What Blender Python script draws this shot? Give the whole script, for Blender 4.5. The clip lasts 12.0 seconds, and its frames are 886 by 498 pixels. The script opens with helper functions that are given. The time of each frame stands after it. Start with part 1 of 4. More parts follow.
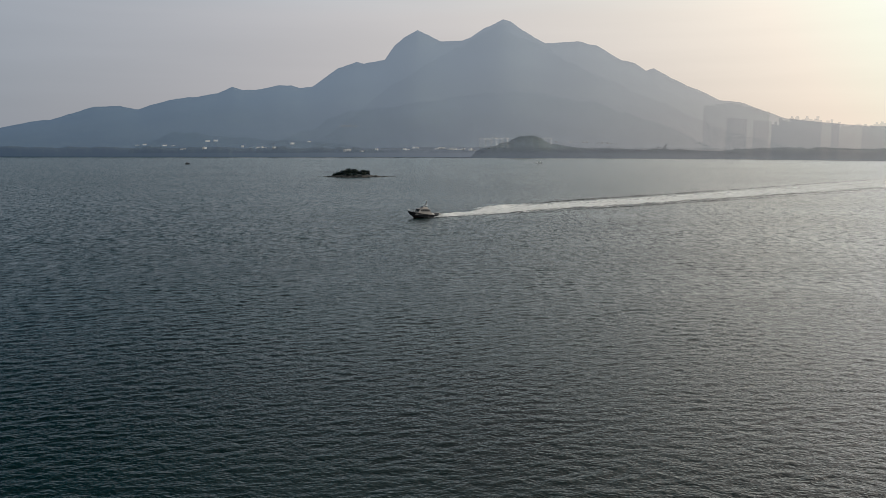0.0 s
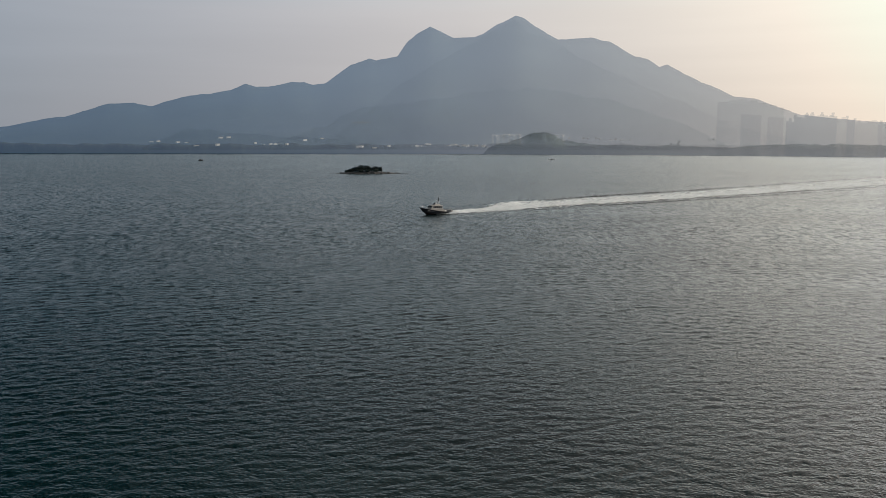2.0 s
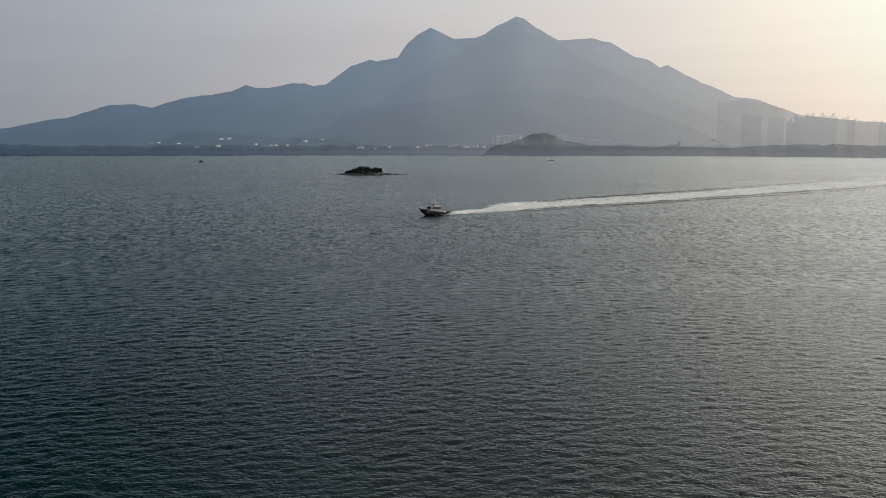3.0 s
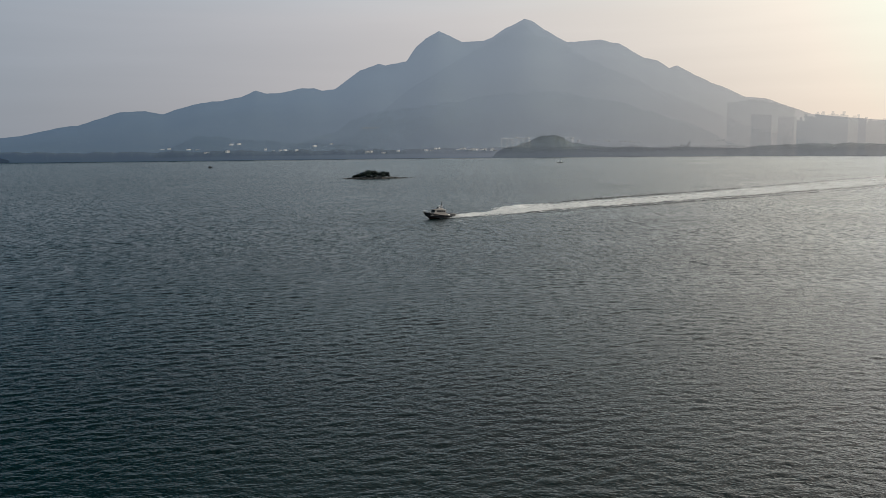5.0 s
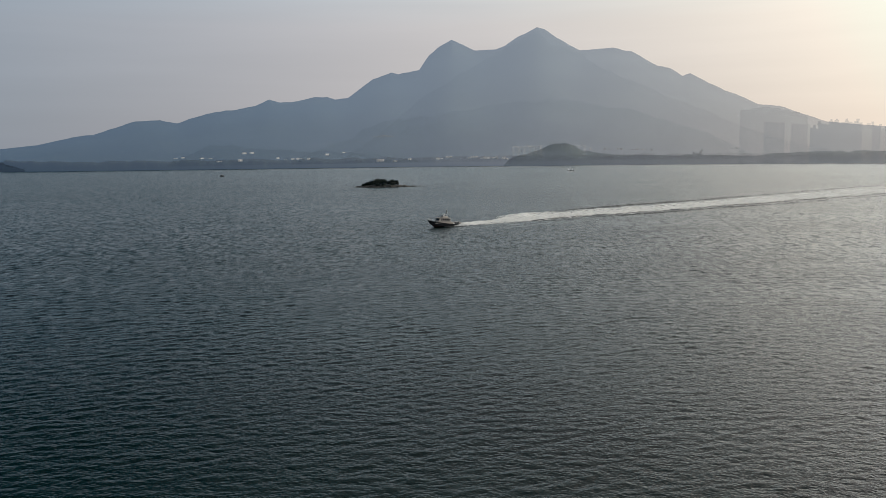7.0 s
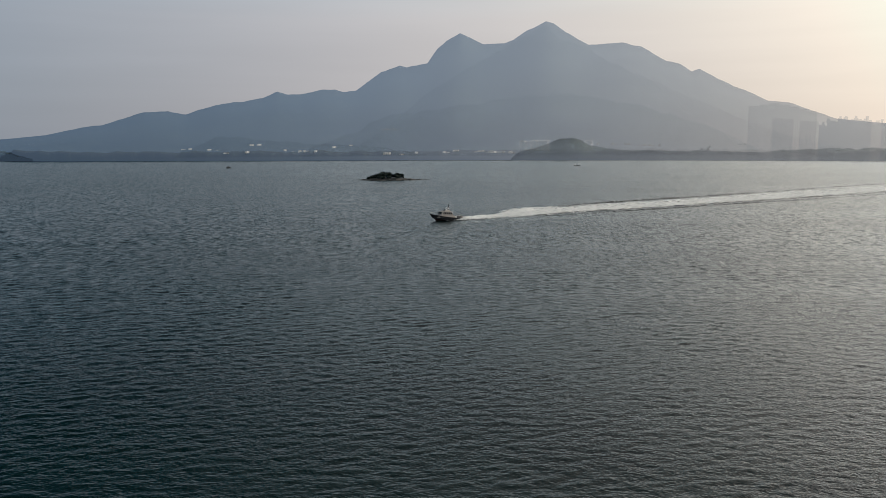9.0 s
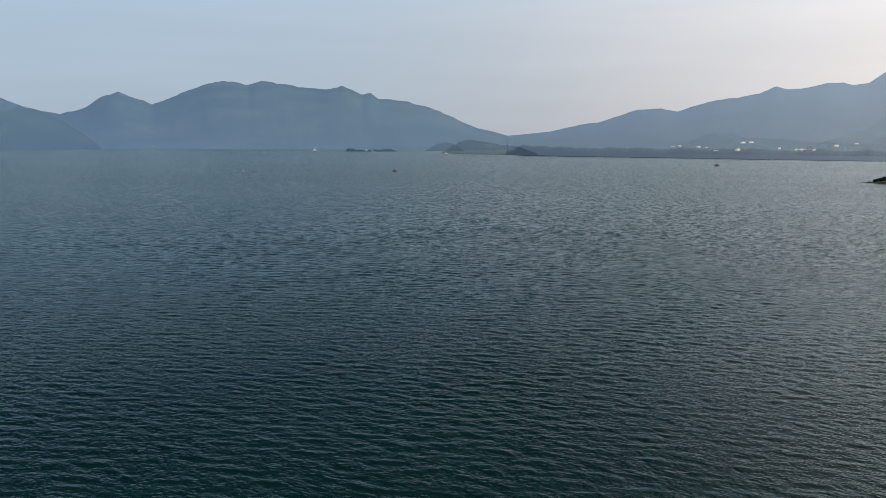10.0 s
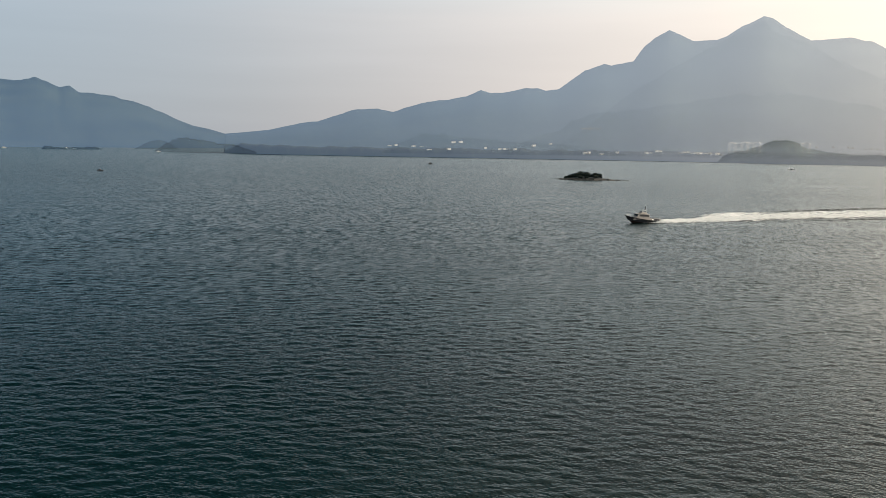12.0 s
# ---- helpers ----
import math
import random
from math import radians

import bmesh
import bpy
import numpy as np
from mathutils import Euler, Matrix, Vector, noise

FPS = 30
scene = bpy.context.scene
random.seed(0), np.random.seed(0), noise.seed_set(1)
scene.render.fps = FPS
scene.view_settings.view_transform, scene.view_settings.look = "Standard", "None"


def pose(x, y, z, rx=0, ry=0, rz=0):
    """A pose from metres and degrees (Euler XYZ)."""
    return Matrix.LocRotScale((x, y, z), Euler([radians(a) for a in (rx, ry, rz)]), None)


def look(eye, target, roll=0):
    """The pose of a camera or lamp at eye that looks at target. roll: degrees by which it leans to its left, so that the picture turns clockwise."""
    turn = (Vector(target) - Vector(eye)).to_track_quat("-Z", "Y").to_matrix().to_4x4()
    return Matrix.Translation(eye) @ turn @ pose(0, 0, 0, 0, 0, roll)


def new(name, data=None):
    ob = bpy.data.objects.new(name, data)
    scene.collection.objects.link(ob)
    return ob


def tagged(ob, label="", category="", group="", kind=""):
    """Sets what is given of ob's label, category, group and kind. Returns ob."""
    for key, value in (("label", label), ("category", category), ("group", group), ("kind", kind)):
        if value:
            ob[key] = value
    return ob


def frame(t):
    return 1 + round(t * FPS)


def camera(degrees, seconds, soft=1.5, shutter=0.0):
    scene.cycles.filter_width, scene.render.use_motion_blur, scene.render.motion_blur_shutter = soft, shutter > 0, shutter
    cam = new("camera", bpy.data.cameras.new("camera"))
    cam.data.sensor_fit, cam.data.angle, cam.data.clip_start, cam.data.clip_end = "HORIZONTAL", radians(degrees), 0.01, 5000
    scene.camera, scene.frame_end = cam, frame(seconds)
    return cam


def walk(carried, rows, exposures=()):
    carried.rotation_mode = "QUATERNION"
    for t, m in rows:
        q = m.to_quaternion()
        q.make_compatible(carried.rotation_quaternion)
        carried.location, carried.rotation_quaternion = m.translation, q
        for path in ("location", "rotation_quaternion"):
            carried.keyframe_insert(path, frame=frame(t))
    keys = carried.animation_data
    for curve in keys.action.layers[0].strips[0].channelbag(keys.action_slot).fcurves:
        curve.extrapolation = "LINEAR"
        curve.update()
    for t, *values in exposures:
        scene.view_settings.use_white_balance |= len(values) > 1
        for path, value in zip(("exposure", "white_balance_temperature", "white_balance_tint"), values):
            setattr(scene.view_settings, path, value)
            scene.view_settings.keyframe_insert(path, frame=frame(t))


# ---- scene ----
LENS = 55.84
EYE_Z = 32.0


def eye_pose(x, yaw, pitch, roll):
    """The hovering camera: x metres along its drift, yaw to the left, pitch up and lean in degrees."""
    return pose(x, 0, EYE_Z, 90 + pitch, 0, yaw) @ pose(0, 0, 0, 0, 0, roll)


cam = camera(LENS, 12.0, soft=0.9)
PATH = [
    (0.0, 0.00, -0.000, -7.440, -0.000),
    (0.5, 0.00, 0.275, -7.440, 0.017),
    (1.0, 0.00, 0.539, -7.410, -0.098),
    (1.5, 0.00, 0.757, -7.394, -0.022),
    (2.0, 0.00, 0.845, -7.666, -0.013),
    (2.5, 0.00, 0.775, -7.627, -0.106),
    (3.0, 0.67, 0.905, -7.603, -0.104),
    (5.0, 3.33, 1.661, -7.383, -0.768),
    (5.5, 4.00, 1.900, -7.440, -0.709),
    (6.0, 5.00, 2.179, -7.413, -0.773),
    (6.5, 6.00, 2.395, -7.221, -0.878),
    (7.0, 7.00, 2.570, -6.810, -0.880),
    (9.0, 9.00, 3.044, -7.234, -0.345),
    (9.1, 9.05, 4.950, -7.251, -0.316),
    (9.2, 9.09, 13.600, -7.285, -0.259),
    (9.3, 9.14, 24.900, -7.328, -0.186),
    (9.4, 9.19, 36.300, -7.370, -0.114),
    (9.5, 9.23, 47.586, -7.404, -0.056),
    (9.6, 9.28, 48.100, -7.402, -0.021),
    (9.7, 9.33, 48.550, -7.401, 0.014),
    (9.8, 9.37, 48.750, -7.399, 0.060),
    (9.9, 9.42, 46.400, -7.397, 0.130),
    (10.0, 9.47, 35.400, -7.395, 0.176),
    (10.1, 9.51, 32.400, -7.390, 0.209),
    (10.2, 9.56, 31.950, -7.386, 0.231),
    (10.4, 9.65, 31.550, -7.381, 0.267),
    (10.6, 9.75, 31.350, -7.372, 0.302),
    (10.7, 9.79, 31.200, -7.361, 0.334),
    (10.8, 9.84, 26.900, -7.344, 0.383),
    (10.9, 9.89, 18.500, -7.328, 0.432),
    (11.0, 9.93, 17.450, -7.322, 0.448),
    (11.5, 10.17, 16.695, -7.349, 0.571),
    (12.0, 10.40, 16.482, -7.359, 0.602),
]
EXPOSURES = [(0, -0.03, 6500, 10), (9.0, -0.03, 6500, 10), (9.3, -0.12, 6300, 10), (9.5, -0.18, 6250, 10), (9.7, 0.0, 6300, 10), (9.8, 0.12, 6400, 10), (10.0, 0.71, 6700, 10), (10.3, 0.83, 6780, 10), (10.6, 0.89, 6870, 10), (11.0, 0.88, 6930, 10), (11.5, 0.65, 7050, 10), (12.0, 0.6, 7100, 10)]
scene.cycles.transparent_max_bounces = 32
walk(cam, [(t, eye_pose(*row)) for t, *row in PATH], EXPOSURES)

# ---- daylight: a hazy low sun beyond the towers ----
SUN_AZ, SUN_EL = 58.0, 24.0
world = bpy.data.worlds.new("hazy_sky")
scene.world = world
world.use_nodes = True
wn = world.node_tree
sky = wn.nodes.new("ShaderNodeTexSky")
sky.sky_type = "NISHITA"
sky.sun_disc = False
sky.sun_elevation = radians(SUN_EL)
sky.sun_rotation = radians(SUN_AZ)
sky.air_density, sky.dust_density, sky.ozone_density = 1.0, 1.0, 1.0


def sky_haze(tree):
    """Thick evening haze over the clear sky: brighter and warmer towards the sun, greyer towards the horizon."""
    add, link = tree.nodes.new, tree.links.new
    way = add("ShaderNodeTexCoord")
    dot = add("ShaderNodeVectorMath")
    dot.operation = "DOT_PRODUCT"
    dot.inputs[1].default_value = SUN_WAY
    link(way.outputs["Generated"], dot.inputs[0])
    to_sun = add("ShaderNodeMapRange")
    to_sun.inputs["From Min"].default_value, to_sun.inputs["From Max"].default_value = -1.0, 1.0
    link(dot.outputs["Value"], to_sun.inputs["Value"])
    glow = add("ShaderNodeValToRGB")
    glow.color_ramp.interpolation = "B_SPLINE"
    while len(glow.color_ramp.elements) < len(GLOW):
        glow.color_ramp.elements.new(0.5)
    for e, (d, c) in zip(glow.color_ramp.elements, GLOW):
        e.position, e.color = (d + 1.0) / 2.0, (*c, 1)
    link(to_sun.outputs["Result"], glow.inputs["Fac"])
    split = add("ShaderNodeSeparateXYZ")
    link(way.outputs["Generated"], split.inputs[0])
    height = add("ShaderNodeValToRGB")
    while len(height.color_ramp.elements) < len(HEIGHT):
        height.color_ramp.elements.new(0.5)
    for e, (p, c) in zip(height.color_ramp.elements, HEIGHT):
        e.position, e.color = p, (*c, 1)
    link(split.outputs["Z"], height.inputs["Fac"])
    # above the haze band the sky glows round the sun
    round_sun = add("ShaderNodeValToRGB")
    while len(round_sun.color_ramp.elements) < len(AUREOLE):
        round_sun.color_ramp.elements.new(0.5)
    for e, (d, c) in zip(round_sun.color_ramp.elements, AUREOLE):
        e.position, e.color = (d + 1.0) / 2.0, (*c, 1)
    link(to_sun.outputs["Result"], round_sun.inputs["Fac"])
    above = add("ShaderNodeValToRGB")
    while len(above.color_ramp.elements) < len(ALOFT):
        above.color_ramp.elements.new(0.5)
    for e, (p, c) in zip(above.color_ramp.elements, ALOFT):
        e.position, e.color = p, (c, c, c, 1)
    link(split.outputs["Z"], above.inputs["Fac"])
    lifted = add("ShaderNodeVectorMath")
    lifted.operation = "SCALE"
    link(round_sun.outputs["Color"], lifted.inputs[0])
    link(above.outputs["Color"], lifted.inputs["Scale"])
    both = add("ShaderNodeVectorMath")
    both.operation = "ADD"
    tone = add("ShaderNodeMix")
    tone.data_type, tone.blend_type = "RGBA", "MULTIPLY"
    tone.inputs[0].default_value = 1.0
    link(glow.outputs["Color"], tone.inputs[6])
    link(height.outputs["Color"], tone.inputs[7])
    # plain brighter sky behind the viewer, added to light the faces turned this way
    behind = add("ShaderNodeMapRange")
    behind.interpolation_type = "SMOOTHSTEP"
    behind.inputs["From Min"].default_value, behind.inputs["From Max"].default_value = 0.1, -0.5
    link(split.outputs["Y"], behind.inputs["Value"])
    fill_sky = add("ShaderNodeMix")
    fill_sky.data_type, fill_sky.blend_type = "RGBA", "MIX"
    fill_sky.inputs[7].default_value = (0.44, 0.47, 0.5, 1)
    link(behind.outputs["Result"], fill_sky.inputs[0])
    link(tone.outputs[2], fill_sky.inputs[6])
    # faint bands of thin cloud
    bands = add("ShaderNodeMapping")
    bands.inputs["Scale"].default_value = (2.0, 2.0, 26.0)
    link(way.outputs["Generated"], bands.inputs["Vector"])
    cloud = add("ShaderNodeTexNoise")
    cloud.inputs["Scale"].default_value, cloud.inputs["Detail"].default_value = 1.6, 4.0
    link(bands.outputs["Vector"], cloud.inputs["Vector"])
    veil = add("ShaderNodeMapRange")
    veil.inputs["From Min"].default_value, veil.inputs["From Max"].default_value = 0.35, 0.65
    veil.inputs["To Min"].default_value, veil.inputs["To Max"].default_value = 9.78, 10.15
    link(cloud.outputs["Fac"], veil.inputs["Value"])
    thick = add("ShaderNodeMix")
    thick.data_type, thick.blend_type = "RGBA", "MIX"
    thick.inputs[0].default_value = 0.95
    link(sky.outputs["Color"], thick.inputs[6])
    bright = add("ShaderNodeVectorMath")
    bright.operation = "SCALE"
    link(veil.outputs["Result"], bright.inputs["Scale"])
    link(fill_sky.outputs[2], both.inputs[0])
    link(lifted.outputs[0], both.inputs[1])
    link(both.outputs[0], bright.inputs[0])
    link(bright.outputs[0], thick.inputs[7])
    link(thick.outputs[2], tree.nodes["Background"].inputs["Color"])


SUN_WAY = (math.sin(radians(SUN_AZ)) * math.cos(radians(SUN_EL)), math.cos(radians(SUN_AZ)) * math.cos(radians(SUN_EL)), math.sin(radians(SUN_EL)))
GLOW = [(-1.0, (0.245, 0.33, 0.43)), (-0.58, (0.245, 0.33, 0.43)), (-0.17, (0.26, 0.334, 0.42)), (0.13, (0.313, 0.349, 0.402)), (0.54, (0.63, 0.60, 0.605)), (0.83, (0.93, 0.84, 0.71)), (1.0, (2.6, 2.2, 1.75))]
HEIGHT = [(0.0, (0.87, 0.83, 0.82)), (0.14, (1.0, 1.0, 1.0)), (0.24, (0.97, 1.18, 1.26)), (0.29, (0.47, 0.77, 0.91)), (0.35, (0.15, 0.385, 0.485)), (0.44, (0.045, 0.175, 0.23)), (0.6, (0.025, 0.105, 0.14)), (1.0, (0.025, 0.095, 0.125))]
AUREOLE = [(-1.0, (0, 0, 0)), (0.3, (0, 0, 0)), (0.5, (0.28, 0.285, 0.29)), (0.62, (0.43, 0.40, 0.39)), (0.75, (0.68, 0.59, 0.555)), (0.88, (1.56, 1.32, 1.19)), (1.0, (3.8, 3.4, 3.0))]
ALOFT = [(0.0, 0.0), (0.165, 0.0), (0.22, 1.0), (0.38, 1.0), (0.5, 0.8), (1.0, 0.6)]
wn.nodes["Background"].inputs["Strength"].default_value = 0.1
sky_haze(wn)

sun_data = bpy.data.lights.new("sun", "SUN")
sun_data.energy, sun_data.angle, sun_data.color = 3.1, radians(28), (1.0, 0.88, 0.72)
sun = new("sun", sun_data)
sun.matrix_world = look(Vector(SUN_WAY) * 900, (0, 0, 0))


# ---- materials ----
class Nodes:
    """A short way to write a material's node tree."""

    def __init__(self, name):
        self.mat = bpy.data.materials.new(name)
        self.mat.use_nodes = True
        self.tree = self.mat.node_tree
        self.tree.nodes.clear()
        self.out = self.add("ShaderNodeOutputMaterial")

    def add(self, kind):
        return self.tree.nodes.new(kind)

    def link(self, a, b):
        self.tree.links.new(a, b)

    def place(self, scale=(1, 1, 1), turn=0.0):
        g = self.add("ShaderNodeNewGeometry")
        m = self.add("ShaderNodeMapping")
        m.inputs["Scale"].default_value = scale
        m.inputs["Rotation"].default_value = (0, 0, radians(turn))
        self.link(g.outputs["Position"], m.inputs["Vector"])
        return m.outputs["Vector"]

    def noise(self, where, scale, detail=4.0, rough=0.55):
        n = self.add("ShaderNodeTexNoise")
        n.inputs["Scale"].default_value, n.inputs["Detail"].default_value, n.inputs["Roughness"].default_value = scale, detail, rough
        self.link(where, n.inputs["Vector"])
        return n

    def ramp(self, value, stops):
        r = self.add("ShaderNodeValToRGB")
        while len(r.color_ramp.elements) < len(stops):
            r.color_ramp.elements.new(0.5)
        for e, (p, c) in zip(r.color_ramp.elements, stops):
            e.position, e.color = p, (*c, 1)
        self.link(value, r.inputs["Fac"])
        return r.outputs["Color"]

    def mixed(self, fac, a, b, how="MIX"):
        m = self.add("ShaderNodeMix")
        m.data_type, m.blend_type = "RGBA", how
        for socket, value in ((m.inputs[0], fac), (m.inputs[6], a), (m.inputs[7], b)):
            if isinstance(value, (int, float)):
                socket.default_value = value
            elif isinstance(value, tuple):
                socket.default_value = (*value, 1)
            else:
                self.link(value, socket)
        return m.outputs[2]

    def math(self, how, a, b):
        m = self.add("ShaderNodeMath")
        m.operation = how
        for socket, value in zip(m.inputs, (a, b)):
            if isinstance(value, (int, float)):
                socket.default_value = value
            else:
                self.link(value, socket)
        return m.outputs[0]

    def vec(self, how, a, b):
        m = self.add("ShaderNodeVectorMath")
        m.operation = how
        for socket, value in zip(m.inputs, (a, b)):
            if isinstance(value, tuple):
                socket.default_value = value
            else:
                self.link(value, socket)
        return m.outputs[0]

    def surface(self, color, rough=0.6, metal=0.0, bump=None, strength=0.3, distance=0.1):
        p = self.add("ShaderNodeBsdfPrincipled")
        if isinstance(color, tuple):
            p.inputs["Base Color"].default_value = (*color, 1)
        else:
            self.link(color, p.inputs["Base Color"])
        if isinstance(rough, (int, float)):
            p.inputs["Roughness"].default_value = rough
        else:
            self.link(rough, p.inputs["Roughness"])
        p.inputs["Metallic"].default_value = metal
        if bump is not None:
            b = self.add("ShaderNodeBump")
            b.inputs["Strength"].default_value, b.inputs["Distance"].default_value = strength, distance
            self.link(bump, b.inputs["Height"])
            self.link(b.outputs["Normal"], p.inputs["Normal"])
        return p

    def done(self, shader):
        self.link(shader.outputs[0], self.out.inputs["Surface"])
        return self.mat


HAZE_TINT, SUNWARD_HAZE_TINT = (0.51, 0.71, 0.94), (0.74, 0.79, 0.87)


def haze_mix(n, shader, low, high, top, reach, tint=HAZE_TINT, fade=1.5, clearer=0.0):
    """Haze painted into the material: it turns partly see-through and tints the sky's light from behind, mostly more
    so low down, as in thick air; past reach metres it is wholly clear, so that far slopes don't show as a second layer."""
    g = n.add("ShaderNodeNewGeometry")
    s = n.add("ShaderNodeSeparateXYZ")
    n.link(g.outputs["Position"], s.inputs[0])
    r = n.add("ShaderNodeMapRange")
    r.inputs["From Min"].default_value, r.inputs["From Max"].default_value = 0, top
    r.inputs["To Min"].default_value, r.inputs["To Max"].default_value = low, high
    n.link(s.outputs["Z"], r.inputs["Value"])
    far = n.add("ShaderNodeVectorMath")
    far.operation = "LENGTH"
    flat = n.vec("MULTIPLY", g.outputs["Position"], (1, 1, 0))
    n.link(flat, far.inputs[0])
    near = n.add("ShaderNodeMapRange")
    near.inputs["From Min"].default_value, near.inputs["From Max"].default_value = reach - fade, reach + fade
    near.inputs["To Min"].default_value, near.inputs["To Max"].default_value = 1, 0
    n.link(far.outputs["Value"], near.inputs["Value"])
    # nearer land is drawn more opaque, as if less haze lay before it
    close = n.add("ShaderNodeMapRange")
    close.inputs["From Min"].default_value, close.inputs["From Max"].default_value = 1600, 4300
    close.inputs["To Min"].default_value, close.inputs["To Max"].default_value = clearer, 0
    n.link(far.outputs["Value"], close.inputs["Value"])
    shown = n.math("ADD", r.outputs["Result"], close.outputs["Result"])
    # towards the sun the painted haze is stronger: lighter tint, surface more see-through
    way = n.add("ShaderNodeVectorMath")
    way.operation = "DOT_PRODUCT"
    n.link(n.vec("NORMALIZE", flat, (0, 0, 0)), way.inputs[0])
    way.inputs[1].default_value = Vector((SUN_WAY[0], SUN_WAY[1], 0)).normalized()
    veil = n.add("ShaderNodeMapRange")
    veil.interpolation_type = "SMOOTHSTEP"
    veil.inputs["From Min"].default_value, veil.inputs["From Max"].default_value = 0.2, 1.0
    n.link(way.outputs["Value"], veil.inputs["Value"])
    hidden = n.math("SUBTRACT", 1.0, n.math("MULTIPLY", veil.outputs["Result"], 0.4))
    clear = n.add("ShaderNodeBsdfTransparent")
    air = n.mixed(veil.outputs["Result"], tint, SUNWARD_HAZE_TINT if tint == HAZE_TINT else tint)
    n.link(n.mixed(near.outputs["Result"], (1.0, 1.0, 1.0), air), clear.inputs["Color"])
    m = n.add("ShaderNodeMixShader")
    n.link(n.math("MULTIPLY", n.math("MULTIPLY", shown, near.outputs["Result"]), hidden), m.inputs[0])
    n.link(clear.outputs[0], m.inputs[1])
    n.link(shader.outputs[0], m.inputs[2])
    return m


def forest(name, low, high, top, reach, grain=1.0, tint=HAZE_TINT, clearer=0.0, shade=1.0):
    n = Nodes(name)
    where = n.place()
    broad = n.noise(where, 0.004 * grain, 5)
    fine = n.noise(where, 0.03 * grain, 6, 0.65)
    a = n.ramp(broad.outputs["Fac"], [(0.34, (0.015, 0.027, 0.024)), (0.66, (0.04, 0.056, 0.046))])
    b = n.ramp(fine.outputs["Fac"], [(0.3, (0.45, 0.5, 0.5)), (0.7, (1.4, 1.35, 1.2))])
    # shade scales the leaf colour towards the hill's tone in the haze
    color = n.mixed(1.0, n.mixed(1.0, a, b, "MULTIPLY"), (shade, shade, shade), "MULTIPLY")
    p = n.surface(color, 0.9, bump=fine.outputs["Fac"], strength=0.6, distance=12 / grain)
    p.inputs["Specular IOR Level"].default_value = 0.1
    return n.done(haze_mix(n, p, low, high, top, reach, tint, 1.5, clearer))


def sea_water():
    n = Nodes("sea_water")
    g = n.add("ShaderNodeNewGeometry")
    far = n.add("ShaderNodeVectorMath")
    far.operation = "LENGTH"
    n.link(g.outputs["Position"], far.inputs[0])

    def by_distance(near, out, at_near, at_out):
        r = n.add("ShaderNodeMapRange")
        r.inputs["From Min"].default_value, r.inputs["From Max"].default_value = near, out
        r.inputs["To Min"].default_value, r.inputs["To Max"].default_value = at_near, at_out
        n.link(far.outputs["Value"], r.inputs["Value"])
        return r.outputs["Result"]

    # wind ripples riding on the waves: sharp crests, round troughs, stretched along the crests
    where = n.place((0.62, 1.0, 1.0), 10)
    patch = n.noise(n.place((0.4, 1, 1), 20), 0.012, 4, 0.6)
    gusts = n.ramp(patch.outputs["Fac"], [(0.35, (0.7, 0.7, 0.7)), (0.65, (1.2, 1.2, 1.2))])

    def ridged(scale, detail, rough):
        f = n.noise(where, scale, detail, rough).outputs["Fac"]
        return n.math("SUBTRACT", 1.0, n.math("ABSOLUTE", n.math("MULTIPLY", n.math("SUBTRACT", f, 0.5), 2.0), 0))

    swell = n.math("MULTIPLY", ridged(0.45, 2, 0.5), SWELL)
    ripple = n.math("MULTIPLY", ridged(1.35, 2.5, 0.55), RIPPLE)
    height = n.math("MULTIPLY", n.math("ADD", swell, ripple), gusts)
    b = n.add("ShaderNodeBump")
    b.inputs["Strength"].default_value, b.inputs["Distance"].default_value = 1.0, 1.0
    n.link(height, b.inputs["Height"])
    # of the waves' faces one sees mostly those that lean towards the eye
    lean = n.vec("MULTIPLY", n.vec("NORMALIZE", n.vec("MULTIPLY", g.outputs["Position"], (1, 1, 0)), (0, 0, 0)), (-1.0, -1.0, 0.0))
    lean = n.vec("MULTIPLY", lean, by_distance(100, 700, *LEAN))
    # streaks of longer waves far out
    long_wave = n.noise(n.place((1.0, 0.5, 1.0), 10), 0.66, 2.5, 0.55)
    streaks = n.vec("MULTIPLY", n.vec("SUBTRACT", long_wave.outputs["Color"], (0.5, 0.5, 0.5)), (0.42, 0.8, 0.0))
    streaks = n.vec("MULTIPLY", streaks, n.math("MULTIPLY", by_distance(110, 300, 0, 1), by_distance(600, 1500, 1.0, 0.45)))
    normal = n.vec("NORMALIZE", n.vec("ADD", n.vec("ADD", b.outputs["Normal"], lean), streaks), (0, 0, 0))
    color = n.mixed(patch.outputs["Fac"], (0.0006, 0.006, 0.0068), (0.001, 0.008, 0.0085))
    p = n.surface(color, by_distance(60, 700, 0.1, 0.2))
    p.inputs["IOR"].default_value = 1.333
    n.link(normal, p.inputs["Normal"])
    return n.done(p)


SWELL, RIPPLE, LEAN = 0.135, 0.125, (0.095, 0.085)


